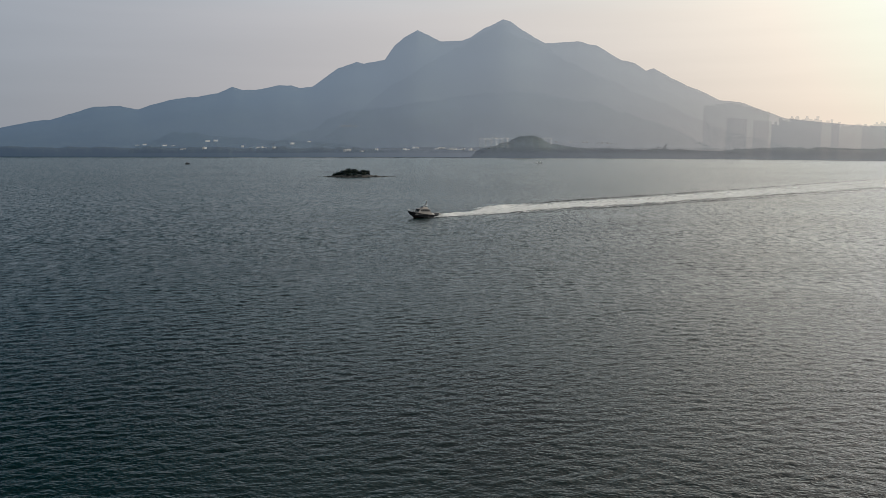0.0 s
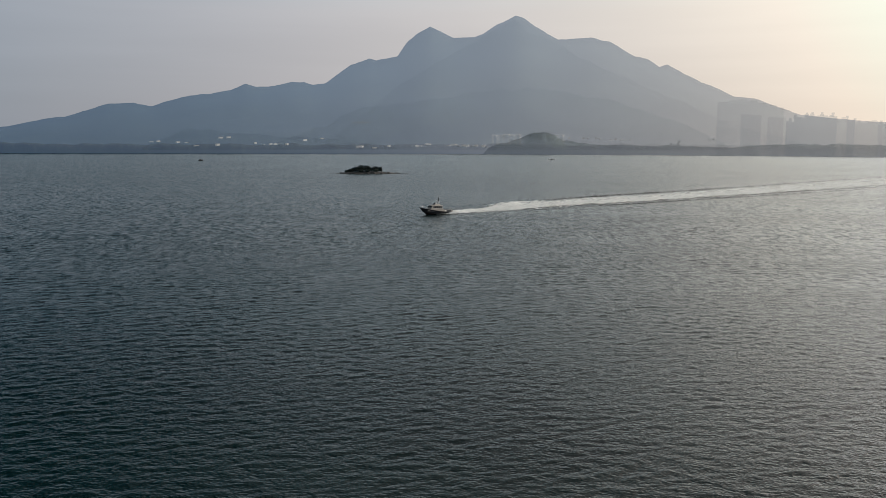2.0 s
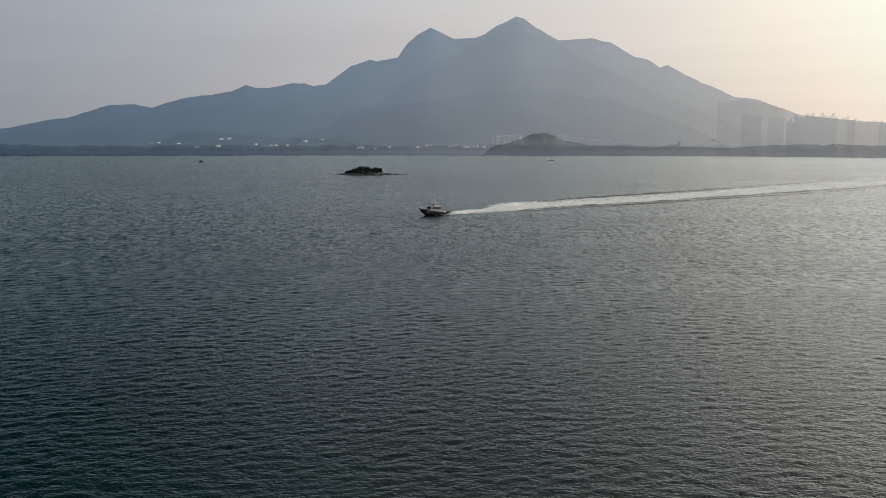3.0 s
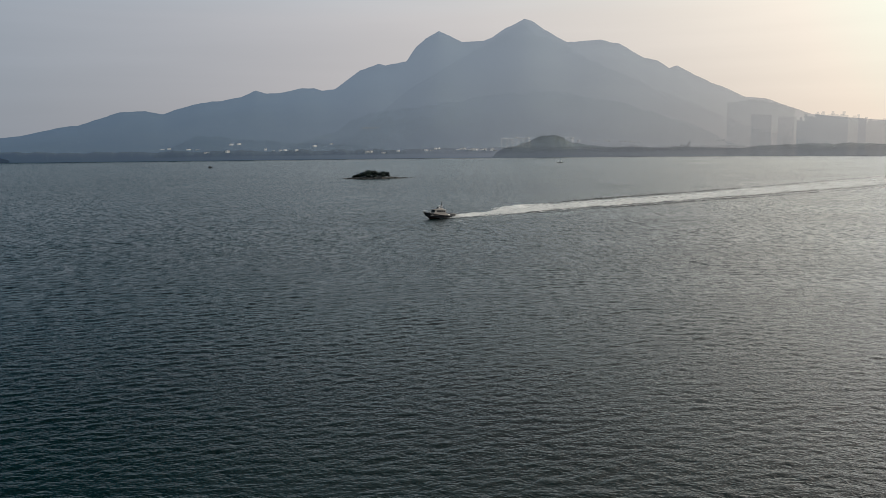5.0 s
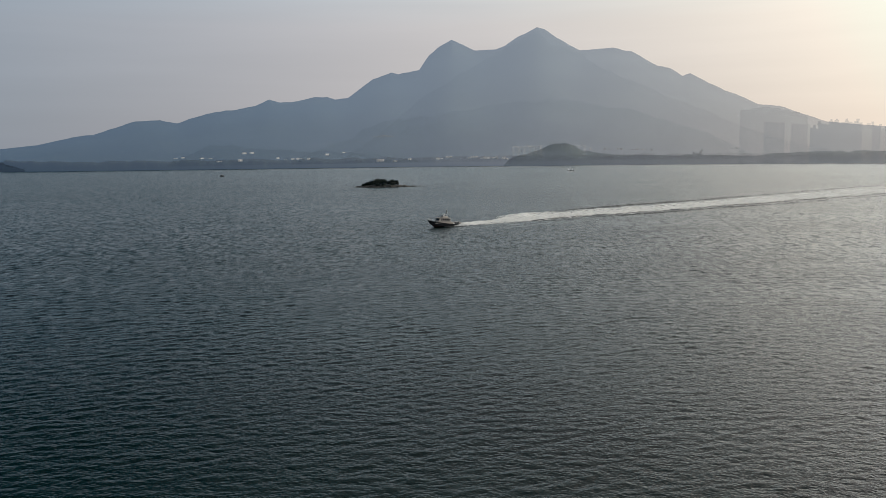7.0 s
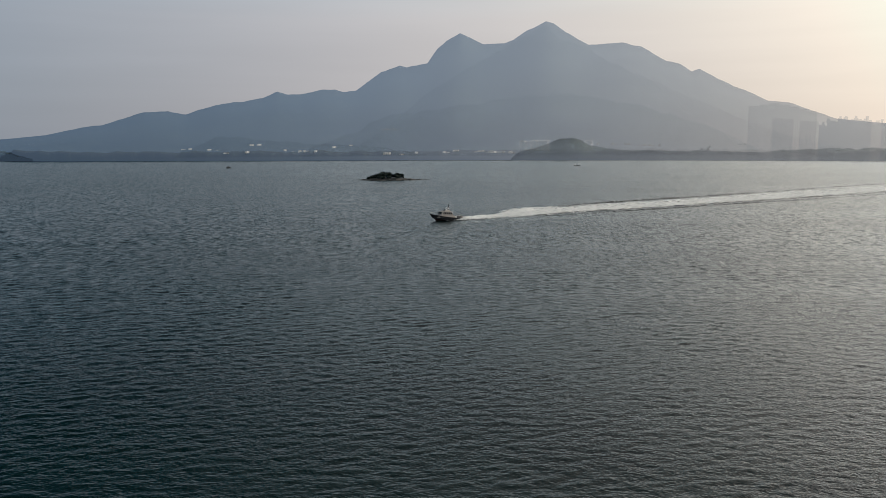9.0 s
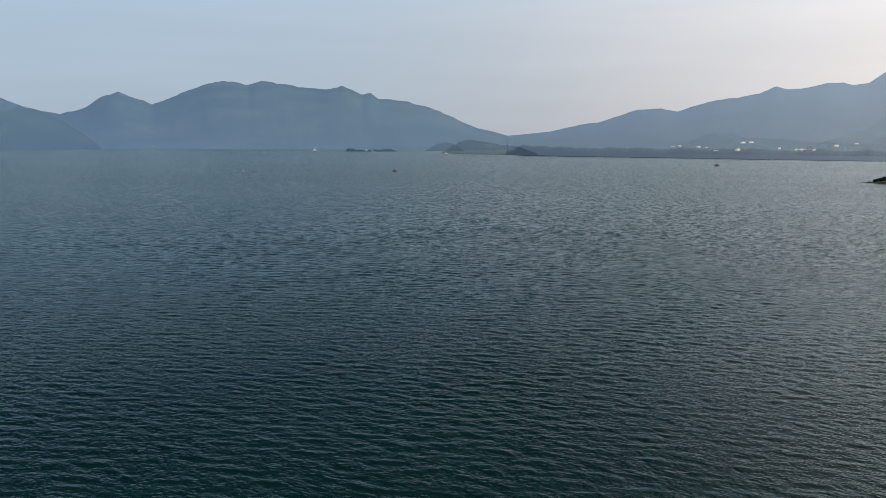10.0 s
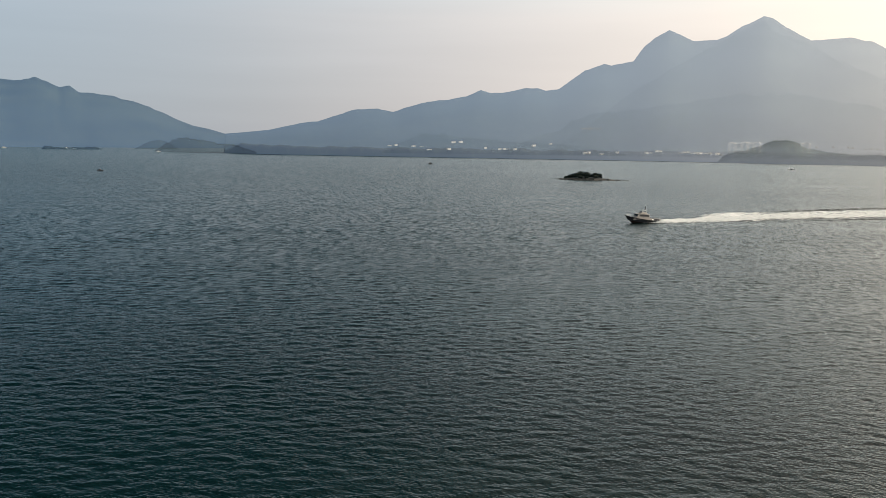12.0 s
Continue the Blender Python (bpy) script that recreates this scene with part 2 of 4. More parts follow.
def plain(name, color, rough=0.5, metal=0.0, wear=0.25, scale=3.0):
    """Paint or metal with grain and a little wear at two scales."""
    n = Nodes(name)
    c = n.add("ShaderNodeTexCoord")
    big = n.noise(c.outputs["Object"], scale, 4)
    small = n.noise(c.outputs["Object"], scale * 9, 4)
    dark = tuple(v * (1 - wear) for v in color)
    light = tuple(min(1, v * (1 + wear * 0.5)) for v in color)
    k = n.mixed(0.5, big.outputs["Fac"], small.outputs["Fac"])
    col = n.ramp(k, [(0.35, dark), (0.65, light)])
    r = n.ramp(small.outputs["Fac"], [(0.3, (rough * 0.8,) * 3), (0.7, (min(1, rough * 1.25),) * 3)])
    return n.done(n.surface(col, r, metal, small.outputs["Fac"], 0.12, 0.02))


# ---- building blocks ----
def grid_mesh(name, points, rows, cols, material, smooth=True, keep=None):
    """A sheet of rows x cols points as one mesh."""
    me = bpy.data.meshes.new(name)
    i = (np.arange(rows - 1)[:, None] * cols + np.arange(cols - 1)[None, :]).ravel()
    quads = np.stack([i, i + 1, i + cols + 1, i + cols], 1).astype(np.int32)
    if keep is not None:
        quads = quads[keep[:-1, :-1].ravel()]
    me.vertices.add(rows * cols)
    me.vertices.foreach_set("co", points.astype(np.float32).ravel())
    me.loops.add(quads.size)
    me.loops.foreach_set("vertex_index", quads.ravel())
    me.polygons.add(len(quads))
    me.polygons.foreach_set("loop_start", np.arange(len(quads), dtype=np.int32) * 4)
    me.polygons.foreach_set("use_smooth", np.full(len(quads), smooth))
    me.update(calc_edges=True)
    me.validate()
    me.materials.append(material)
    return me


def value_noise(x, y, seed):
    """Smooth lattice noise from -1 to 1 for whole arrays."""
    xi, yi = np.floor(x).astype(np.int64), np.floor(y).astype(np.int64)
    fx, fy = x - xi, y - yi
    fx, fy = fx * fx * (3 - 2 * fx), fy * fy * (3 - 2 * fy)

    def dot(a, b):
        h = (a * 374761393 + b * 668265263 + seed * 974634541) & 0xFFFFFFFF
        h = ((h ^ (h >> 13)) * 1274126177) & 0xFFFFFFFF
        return ((h ^ (h >> 16)) & 0xFFFF) / 32767.5 - 1

    a = dot(xi, yi) * (1 - fx) + dot(xi + 1, yi) * fx
    b = dot(xi, yi + 1) * (1 - fx) + dot(xi + 1, yi + 1) * fx
    return a * (1 - fy) + b * fy


def fbm(x, y, seed, octaves=4):
    total, size = 0, 1.0
    for k in range(octaves):
        total = total + size * value_noise(x * 2 ** k, y * 2 ** k, seed + k)
        size *= 0.5
    return total


def along(az, nodes):
    return np.interp(az, [n[0] for n in nodes], [n[1] for n in nodes])


def hill(name, label, crest, foot, ridge, back, spur=0.2, bumps=2.0, bump_size=60.0, power=1.25, seed=1, step=0.1, rows=44, low=0.48, high=0.6, ragged=0.0, tint=HAZE_TINT, shade=1.0):
    """A range of hills: crest is a list of (bearing, height) along the ridge, foot, ridge and back the distances of its
    near shore, its crest and its far foot. low, high: how opaque the painted haze leaves it at its foot and at its
    top; tint and shade set its hazy tone."""
    az = np.arange(crest[0][0], crest[-1][0] + step, step)
    foot_r = along(az, foot) if isinstance(foot, list) else np.full_like(az, foot)
    top = along(az, crest) * (1 + ragged * fbm(az * 1.7, 0 * az, seed + 60, 5))
    front = np.linspace(0, 1, rows) ** 0.8
    rear = np.linspace(0, 1, 14)[1:] ** 1.3
    r = np.concatenate([foot_r[None] + (ridge - foot_r)[None] * front[:, None], np.repeat((ridge + (back - ridge) * rear)[:, None], len(az), 1)])
    u = np.concatenate([front, np.ones(len(rear))])[:, None]
    reach = int(1.4 / step)
    kernel = np.hanning(2 * reach + 1)
    broad = np.convolve(np.pad(top, reach, mode="edge"), kernel / kernel.sum(), "valid")
    broad = np.minimum(broad, top)
    share = front[:, None] ** 5
    z = np.concatenate([(broad[None] * (1 - share) + top[None] * share) * front[:, None] ** power, top[None] * (1 - rear[:, None] ** 1.6)])
    a = az[None] + 0 * r
    valley = 1 - np.abs(fbm(a * 0.45 + 0.3 * fbm(a * 0.3, u * 2, seed + 40, 2), u * 1.2 + 0 * a, seed, 4))
    z = z + spur * top[None] * (valley - 0.75) * (4 * u * (1 - u)) ** 0.8
    x, y = r * np.sin(np.radians(a)), r * np.cos(np.radians(a))
    taper = np.clip(z / 12, 0, 1)
    z = z + bumps * np.clip(top / 250, 0.15 if ridge > 4000 else 1, 1)[None] * fbm(x / bump_size, y / bump_size, seed + 9, 4) * taper * np.concatenate([front ** 10, (1 - rear) ** 6])[:, None]
    z = np.maximum(z, 0.0) - 2.0 * (z <= 0.01)
    z[0] = -3
    # each hill's haze is painted by its own low, high and tint
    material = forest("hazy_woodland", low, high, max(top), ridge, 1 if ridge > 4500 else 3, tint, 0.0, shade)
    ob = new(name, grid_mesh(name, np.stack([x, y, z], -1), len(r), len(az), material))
    GROUNDS.append((x.ravel(), y.ravel(), z.ravel()))
    return tagged(ob, label, "hill", kind="structure")


GROUNDS = []


def ground_at(x, y):
    """The land's height at a place, the highest of the hills there."""
    best = 0.0
    for gx, gy, gz in GROUNDS:
        d = (gx - x) ** 2 + (gy - y) ** 2
        near = np.argpartition(d, 4)[:4]
        if d[near].min() < 3000:
            best = max(best, float(np.average(gz[near], weights=1 / (d[near] + 1))))
    return best


# ---- the far land ----

SHORE = [(-36, 2150), (-33, 2020), (-30.7, 1915), (-28.5, 1840), (-27.1, 1795), (-22, 1715), (-15.5, 1640), (-8, 1585), (2, 1535), (17, 1510), (34, 1450)]

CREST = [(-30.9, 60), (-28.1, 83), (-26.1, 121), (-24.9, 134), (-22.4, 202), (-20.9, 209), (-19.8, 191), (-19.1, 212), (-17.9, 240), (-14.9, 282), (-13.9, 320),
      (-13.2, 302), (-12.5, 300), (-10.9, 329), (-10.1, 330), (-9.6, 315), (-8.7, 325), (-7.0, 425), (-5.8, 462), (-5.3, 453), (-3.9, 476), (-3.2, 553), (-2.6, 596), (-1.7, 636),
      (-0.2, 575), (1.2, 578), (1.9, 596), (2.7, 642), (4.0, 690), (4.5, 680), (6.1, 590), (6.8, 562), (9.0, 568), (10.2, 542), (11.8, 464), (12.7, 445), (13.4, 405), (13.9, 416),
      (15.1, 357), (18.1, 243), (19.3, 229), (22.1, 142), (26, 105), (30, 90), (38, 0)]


def mainland():
    """The land behind the near shore: a belt of trees, low wooded hills on it, and the mountain rising behind."""
    step, ridge = 0.06, 4750
    az = np.arange(-30.9, 38, step)
    shore = along(az, SHORE) + 5 * fbm(az * 2.5, 0 * az, 90, 3)
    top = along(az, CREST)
    reach = int(1.4 / step)
    kernel = np.hanning(2 * reach + 1)
    broad = np.convolve(np.pad(top, reach, mode="edge"), kernel / kernel.sum(), "valid")
    near = np.concatenate([np.linspace(0, 30, 7), np.arange(42, 420, 12)])
    far = np.linspace(0, 1, 46)[1:] ** 0.9
    rear = np.linspace(0, 1, 14)[1:] ** 1.3
    r = np.concatenate([shore[None] + near[:, None], (shore + 420)[None] + (ridge - shore - 420)[None] * far[:, None], np.repeat((ridge + 2850 * rear)[:, None], len(az), 1)])
    a = az[None] + 0 * r
    x, y = r * np.sin(np.radians(a)), r * np.cos(np.radians(a))
    u = np.clip((r - shore[None] - 220) / (ridge - shore[None] - 220), 0, 1)
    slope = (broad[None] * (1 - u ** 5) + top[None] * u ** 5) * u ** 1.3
    slope += 3 * np.clip(top / 250, 0.15, 1)[None] * fbm(x / 55, y / 55, 12, 4) * u ** 10
    spurs = 1 - np.abs(fbm(x / 520 + 0.35 * fbm(x / 300, y / 300, 33, 2), y / 520, 31, 4))
    slope += 0.012 * top[None] * (spurs - 0.6) * 4 * u * (1 - u)
    past = np.clip((r - ridge) / 2850, 0, 1)
    slope *= 1 - past ** 1.6
    trees = along(az, BELT)[None] * (1 + 0.16 * fbm(az * 1.3, 0 * az, 61, 3)[None] + 0.05 * fbm(az * 6, 0 * az, 62, 3)[None]) + 0 * x
    rise = np.clip((r - shore[None]) / 30, 0, 1)
    belt = trees * (1 - (1 - rise) ** 3) + 4 * u
    z = np.maximum(belt * (1 - past), slope)
    z[0] = -3
    # painted haze: the mountain is more see-through low down and far off
    material = forest("hazy_woodland", 0.44, 0.5, 650, ridge, 1, HAZE_TINT, 0.12)
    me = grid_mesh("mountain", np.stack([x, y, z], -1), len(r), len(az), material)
    # the shore trees are painted darker and less hazy than the slopes, as nearer land looks
    me.materials.append(forest("darkened_shore_woodland", 0.66, 0.66, 650, ridge, 3, HAZE_TINT, 0.0, 0.5))
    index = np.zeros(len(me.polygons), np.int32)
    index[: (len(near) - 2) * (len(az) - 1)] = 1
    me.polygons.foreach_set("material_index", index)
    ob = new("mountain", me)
    GROUNDS.append((x[: len(near) + 12].ravel(), y[: len(near) + 12].ravel(), z[: len(near) + 12].ravel()))
    return tagged(ob, "hazy blue forested mountain with two sharp summits and a wooded shore", "mountain", kind="structure")


# how far the sea runs: to the shore, and in under the headland
COAST = [(-35.4, 2935), (-30.93, 2935), (-30.91, 1930), (-28.5, 1848), (-27.1, 1800), (-22, 1715), (-15.5, 1640), (-8, 1585), (1.8, 1536), (1.9, 1512), (9.2, 1508), (18.4, 1494), (28, 1462), (38, 1430)]
# height of the trees along the shore by bearing
BELT = [(-31.4, 0.3), (-30.85, 0.3), (-29.8, 19), (-28.5, 17), (-26.6, 15), (-22.7, 14), (-18, 15), (-10, 14), (-4, 12), (2, 12), (8, 14), (14, 14), (18, 13), (24, 14), (38, 14)]
mainland()
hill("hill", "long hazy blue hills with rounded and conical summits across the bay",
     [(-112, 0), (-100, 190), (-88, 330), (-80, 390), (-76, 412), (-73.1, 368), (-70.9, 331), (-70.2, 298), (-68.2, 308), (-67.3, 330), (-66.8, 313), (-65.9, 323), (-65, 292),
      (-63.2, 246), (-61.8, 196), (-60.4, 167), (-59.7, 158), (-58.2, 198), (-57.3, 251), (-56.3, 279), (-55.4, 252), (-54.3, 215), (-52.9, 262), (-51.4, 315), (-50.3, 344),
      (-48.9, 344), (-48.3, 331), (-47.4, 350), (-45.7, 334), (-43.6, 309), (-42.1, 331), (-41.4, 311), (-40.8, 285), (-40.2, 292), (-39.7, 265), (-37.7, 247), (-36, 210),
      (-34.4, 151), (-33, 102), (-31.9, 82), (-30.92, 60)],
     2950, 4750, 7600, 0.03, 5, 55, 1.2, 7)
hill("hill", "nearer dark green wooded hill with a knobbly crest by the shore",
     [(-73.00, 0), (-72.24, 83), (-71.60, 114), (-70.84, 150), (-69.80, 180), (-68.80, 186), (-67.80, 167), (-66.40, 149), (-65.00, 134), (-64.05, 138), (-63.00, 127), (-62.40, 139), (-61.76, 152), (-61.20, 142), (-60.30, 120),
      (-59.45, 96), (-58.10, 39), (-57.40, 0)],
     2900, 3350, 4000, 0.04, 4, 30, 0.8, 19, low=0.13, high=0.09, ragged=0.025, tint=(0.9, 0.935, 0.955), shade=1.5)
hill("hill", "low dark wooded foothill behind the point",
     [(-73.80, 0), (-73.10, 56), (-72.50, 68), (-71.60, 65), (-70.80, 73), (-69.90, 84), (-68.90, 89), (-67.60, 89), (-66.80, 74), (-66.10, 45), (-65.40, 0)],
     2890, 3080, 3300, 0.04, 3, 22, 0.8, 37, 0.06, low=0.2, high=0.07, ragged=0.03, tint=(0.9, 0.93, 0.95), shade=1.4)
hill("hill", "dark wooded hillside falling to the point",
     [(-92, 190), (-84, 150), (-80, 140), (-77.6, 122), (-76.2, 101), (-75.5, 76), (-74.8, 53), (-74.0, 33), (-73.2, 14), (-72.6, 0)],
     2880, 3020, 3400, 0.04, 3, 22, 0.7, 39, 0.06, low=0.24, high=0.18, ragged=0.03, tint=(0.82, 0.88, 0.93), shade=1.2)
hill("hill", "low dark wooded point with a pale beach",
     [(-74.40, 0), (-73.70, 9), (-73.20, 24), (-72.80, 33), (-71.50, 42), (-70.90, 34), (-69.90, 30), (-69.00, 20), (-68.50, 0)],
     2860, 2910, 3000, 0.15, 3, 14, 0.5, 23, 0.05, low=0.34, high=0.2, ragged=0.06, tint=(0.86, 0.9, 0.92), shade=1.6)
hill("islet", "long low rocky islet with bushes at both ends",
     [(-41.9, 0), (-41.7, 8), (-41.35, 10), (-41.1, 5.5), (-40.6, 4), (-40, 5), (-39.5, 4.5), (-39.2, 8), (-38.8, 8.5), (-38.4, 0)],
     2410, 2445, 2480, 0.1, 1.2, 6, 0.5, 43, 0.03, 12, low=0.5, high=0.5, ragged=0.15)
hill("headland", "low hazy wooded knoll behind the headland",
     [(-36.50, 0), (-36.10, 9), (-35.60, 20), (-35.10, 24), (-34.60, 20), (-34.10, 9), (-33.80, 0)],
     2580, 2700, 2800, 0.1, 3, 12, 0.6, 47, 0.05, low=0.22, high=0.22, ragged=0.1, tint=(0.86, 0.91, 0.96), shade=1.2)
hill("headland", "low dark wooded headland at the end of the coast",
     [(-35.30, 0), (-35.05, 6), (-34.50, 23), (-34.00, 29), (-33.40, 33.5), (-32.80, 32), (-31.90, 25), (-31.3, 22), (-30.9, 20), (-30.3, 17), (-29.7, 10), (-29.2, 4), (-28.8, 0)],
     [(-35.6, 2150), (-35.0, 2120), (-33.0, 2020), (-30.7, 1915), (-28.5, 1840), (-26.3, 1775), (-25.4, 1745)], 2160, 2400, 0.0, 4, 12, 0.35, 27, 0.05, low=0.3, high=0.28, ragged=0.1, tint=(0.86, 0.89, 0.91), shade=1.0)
# nearly clear sheets: their tint darkens the mountain behind, like less hazy ridges
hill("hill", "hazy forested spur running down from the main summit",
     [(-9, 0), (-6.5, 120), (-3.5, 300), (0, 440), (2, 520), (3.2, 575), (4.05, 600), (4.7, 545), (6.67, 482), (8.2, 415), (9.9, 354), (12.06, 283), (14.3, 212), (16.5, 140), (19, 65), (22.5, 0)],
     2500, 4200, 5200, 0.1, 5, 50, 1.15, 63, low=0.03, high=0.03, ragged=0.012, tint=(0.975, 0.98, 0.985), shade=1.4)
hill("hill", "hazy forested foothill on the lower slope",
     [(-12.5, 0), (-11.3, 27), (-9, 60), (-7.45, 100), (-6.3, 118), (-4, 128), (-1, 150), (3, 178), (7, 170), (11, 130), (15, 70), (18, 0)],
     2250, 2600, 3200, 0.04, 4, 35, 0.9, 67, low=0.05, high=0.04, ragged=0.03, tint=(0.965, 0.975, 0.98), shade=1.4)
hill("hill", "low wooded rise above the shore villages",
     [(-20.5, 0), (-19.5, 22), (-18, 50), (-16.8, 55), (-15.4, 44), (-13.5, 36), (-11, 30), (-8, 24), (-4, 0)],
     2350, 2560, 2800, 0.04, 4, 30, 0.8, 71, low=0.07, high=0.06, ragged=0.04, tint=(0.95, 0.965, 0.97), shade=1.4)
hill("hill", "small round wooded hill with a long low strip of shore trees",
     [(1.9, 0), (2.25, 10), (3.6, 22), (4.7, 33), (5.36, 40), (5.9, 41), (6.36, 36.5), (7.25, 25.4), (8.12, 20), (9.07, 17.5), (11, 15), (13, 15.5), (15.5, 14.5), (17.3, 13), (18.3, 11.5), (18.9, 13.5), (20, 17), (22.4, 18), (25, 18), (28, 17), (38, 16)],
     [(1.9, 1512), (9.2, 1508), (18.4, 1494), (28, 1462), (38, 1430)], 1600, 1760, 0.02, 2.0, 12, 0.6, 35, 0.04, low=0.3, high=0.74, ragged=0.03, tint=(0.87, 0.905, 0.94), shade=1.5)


# ---- the sea: one sheet, with real waves where they can be told apart ----
def sea_sheet():
    fine = np.arange(-80, 34, 0.125)
    az = np.concatenate([np.arange(-326, -80, 3.0), fine, [34.0]])
    radii = [0.02, 3.0, 6.0, 9.0, 12.0, 15.0, 18.0]
    while radii[-1] < 300:
        radii.append(radii[-1] + max(0.26, radii[-1] * 0.0027))
    while radii[-1] < 800:
        radii.append(radii[-1] * 1.0035)
    while radii[-1] < 12000:
        by_shore = 1420 < radii[-1] < 2180 or 2820 < radii[-1] < 2960
        radii.append(radii[-1] + (8 if by_shore else radii[-1] * 0.035))
    r = np.array(radii)[:, None]
    gap = np.where(r < 300, np.maximum(0.26, r * 0.0027), r * 0.0035)
    x, y = r * np.sin(np.radians(az))[None], r * np.cos(np.radians(az))[None]
    z = np.zeros_like(x)
    rng = np.random.RandomState(5)
    for k in range(46):
        length = 0.7 * (3.8 / 0.7) ** ((k + rng.rand()) / 46)
        heading = radians(12 + rng.normal() * (20 + 14 / length))
        wave = 2 * math.pi / length
        size = 0.0026 * length ** 0.9 * (0.6 + 0.8 * rng.rand())
        keep = np.clip((length / gap - 2.2) / 2.5, 0, 1) * np.clip((430 - r) / 120, 0, 1)
        phase = wave * (-x * math.sin(heading) + y * math.cos(heading)) + rng.rand() * 7
        s = np.sin(phase)
        z += keep * size * (s + 0.32 * np.sin(2 * phase))
    # longer waves, which are all that can be told apart far out
    for k in range(24):
        length = 2.6 * (5.6 / 2.6) ** ((k + rng.rand()) / 24)
        heading = radians(12 + rng.normal() * 38)
        size = 0.0021 * length ** 0.95 * (0.6 + 0.8 * rng.rand())
        keep = np.clip((length / gap - 1.9) / 1.2, 0, 1) * np.clip((800 - r) / 250, 0, 1) * np.clip((r - 90) / 200, 0.25, 1)
        phase = 2 * math.pi / length * (-x * math.sin(heading) + y * math.cos(heading)) + rng.rand() * 7
        z += keep * size * (np.sin(phase) + 0.32 * np.sin(2 * phase))
    groups = 1 + 0.35 * fbm(x / 22, y / 22, 77, 2)
    z *= groups
    z += 2.2 * np.maximum(z, 0) ** 2
    z[:, : 82] *= 0.0
    # the sea ends under the shore of the land
    a = np.where(az < -180, az + 360, az)[None]
    coast = np.where(a > -35.4, along(a, COAST), 2935)
    coast = np.where((a < -57.6) & (a > -111), 2850, coast)
    land = (a > -111) & (a < 37.5) & (r > coast)
    ob = new("sea", grid_mesh("sea", np.stack([x, y, z], -1), len(radii), len(az), sea_water(), keep=~land))
    return tagged(ob, "dark blue-green sea with short wind ripples", "water", kind="structure")


sea_sheet()


# ---- shaping helpers ----
def part(name, bm, material, parent=None, label="", smooth=False):
    me = bpy.data.meshes.new(name)
    bmesh.ops.recalc_face_normals(bm, faces=bm.faces)
    if smooth:
        for f in bm.faces:
            f.smooth = True
    bm.to_mesh(me)
    bm.free()
    me.materials.append(material)
    ob = new(name, me)
    ob.parent = parent
    if label:
        ob["label"] = label
    return ob


def box(cx, cy, cz, sx, sy, sz, bevel=0.0, top=(1.0, 1.0), lean=0.0):
    """A block resting at height cz; top narrows its upper face, lean shifts it along x."""
    bm = bmesh.new()
    bmesh.ops.create_cube(bm, size=1)
    for v in bm.verts:
        up = v.co.z > 0
        v.co = Vector((v.co.x * sx * (top[0] if up else 1) + cx + (lean if up else 0), v.co.y * sy * (top[1] if up else 1) + cy, (v.co.z + 0.5) * sz + cz))
    if bevel:
        bmesh.ops.bevel(bm, geom=bm.edges[:], offset=bevel, segments=2, affect="EDGES", profile=0.6)
    return bm


def tube(points, radius, sides=8):
    """A round rod along points."""
    bm = bmesh.new()
    rings = []
    for i, p in enumerate(points):
        p = Vector(p)
        a = Vector(points[max(0, i - 1)])
        b = Vector(points[min(len(points) - 1, i + 1)])
        q = (b - a).to_track_quat("Z", "Y")
        rings.append([bm.verts.new(p + q @ Vector((radius * math.cos(2 * math.pi * k / sides), radius * math.sin(2 * math.pi * k / sides), 0))) for k in range(sides)])
    for ra, rb in zip(rings, rings[1:]):
        for k in range(sides):
            bm.faces.new((ra[k], ra[(k + 1) % sides], rb[(k + 1) % sides], rb[k]))
    bm.faces.new(rings[0][::-1])
    bm.faces.new(rings[-1])
    return bm


def drum(x, y, z, r1, r2, h, sides=16, axis="Z"):
    bm = bmesh.new()
    bmesh.ops.create_cone(bm, cap_ends=True, segments=sides, radius1=r1, radius2=r2, depth=h)
    turn = {"Z": Matrix(), "X": Matrix.Rotation(math.pi / 2, 4, "Y"), "Y": Matrix.Rotation(math.pi / 2, 4, "X")}[axis]
    bm.transform(Matrix.Translation((x, y, z)) @ turn)
    return bm


def slab(outline, thickness, way):
    """A flat plate: its outline's points, pushed by thickness along way."""
    bm = bmesh.new()
    a = [bm.verts.new(p) for p in outline]
    b = [bm.verts.new(Vector(p) + Vector(way) * thickness) for p in outline]
    bm.faces.new(a[::-1])
    bm.faces.new(b)
    for i in range(len(a)):
        j = (i + 1) % len(a)
        bm.faces.new((a[i], a[j], b[j], b[i]))
    return bm


def thing(name, label, category, m=None, group="", kind=""):
    ob = new(name)
    if m is not None:
        ob.matrix_world = m
    return tagged(ob, label, category, group, kind)


# ---- the launch ----
hull_paint = plain("dark_hull_paint", (0.022, 0.024, 0.03), 0.35, wear=0.3, scale=1.0)
bottom_paint = plain("red_brown_bottom_paint", (0.045, 0.022, 0.02), 0.6, wear=0.4)
cabin_paint = plain("cream_paint", (0.31, 0.285, 0.26), 0.45, wear=0.12, scale=1.5)
deck_paint = plain("grey_deck_paint", (0.10, 0.105, 0.11), 0.75, wear=0.3)
glass_dark = plain("dark_glass", (0.01, 0.012, 0.015), 0.06, wear=0.1)
rubber = plain("black_rubber", (0.02, 0.02, 0.02), 0.8)
dark_steel = plain("dark_mast_paint", (0.06, 0.06, 0.065), 0.5)
steel = plain("steel", (0.3, 0.3, 0.3), 0.5, 1.0)
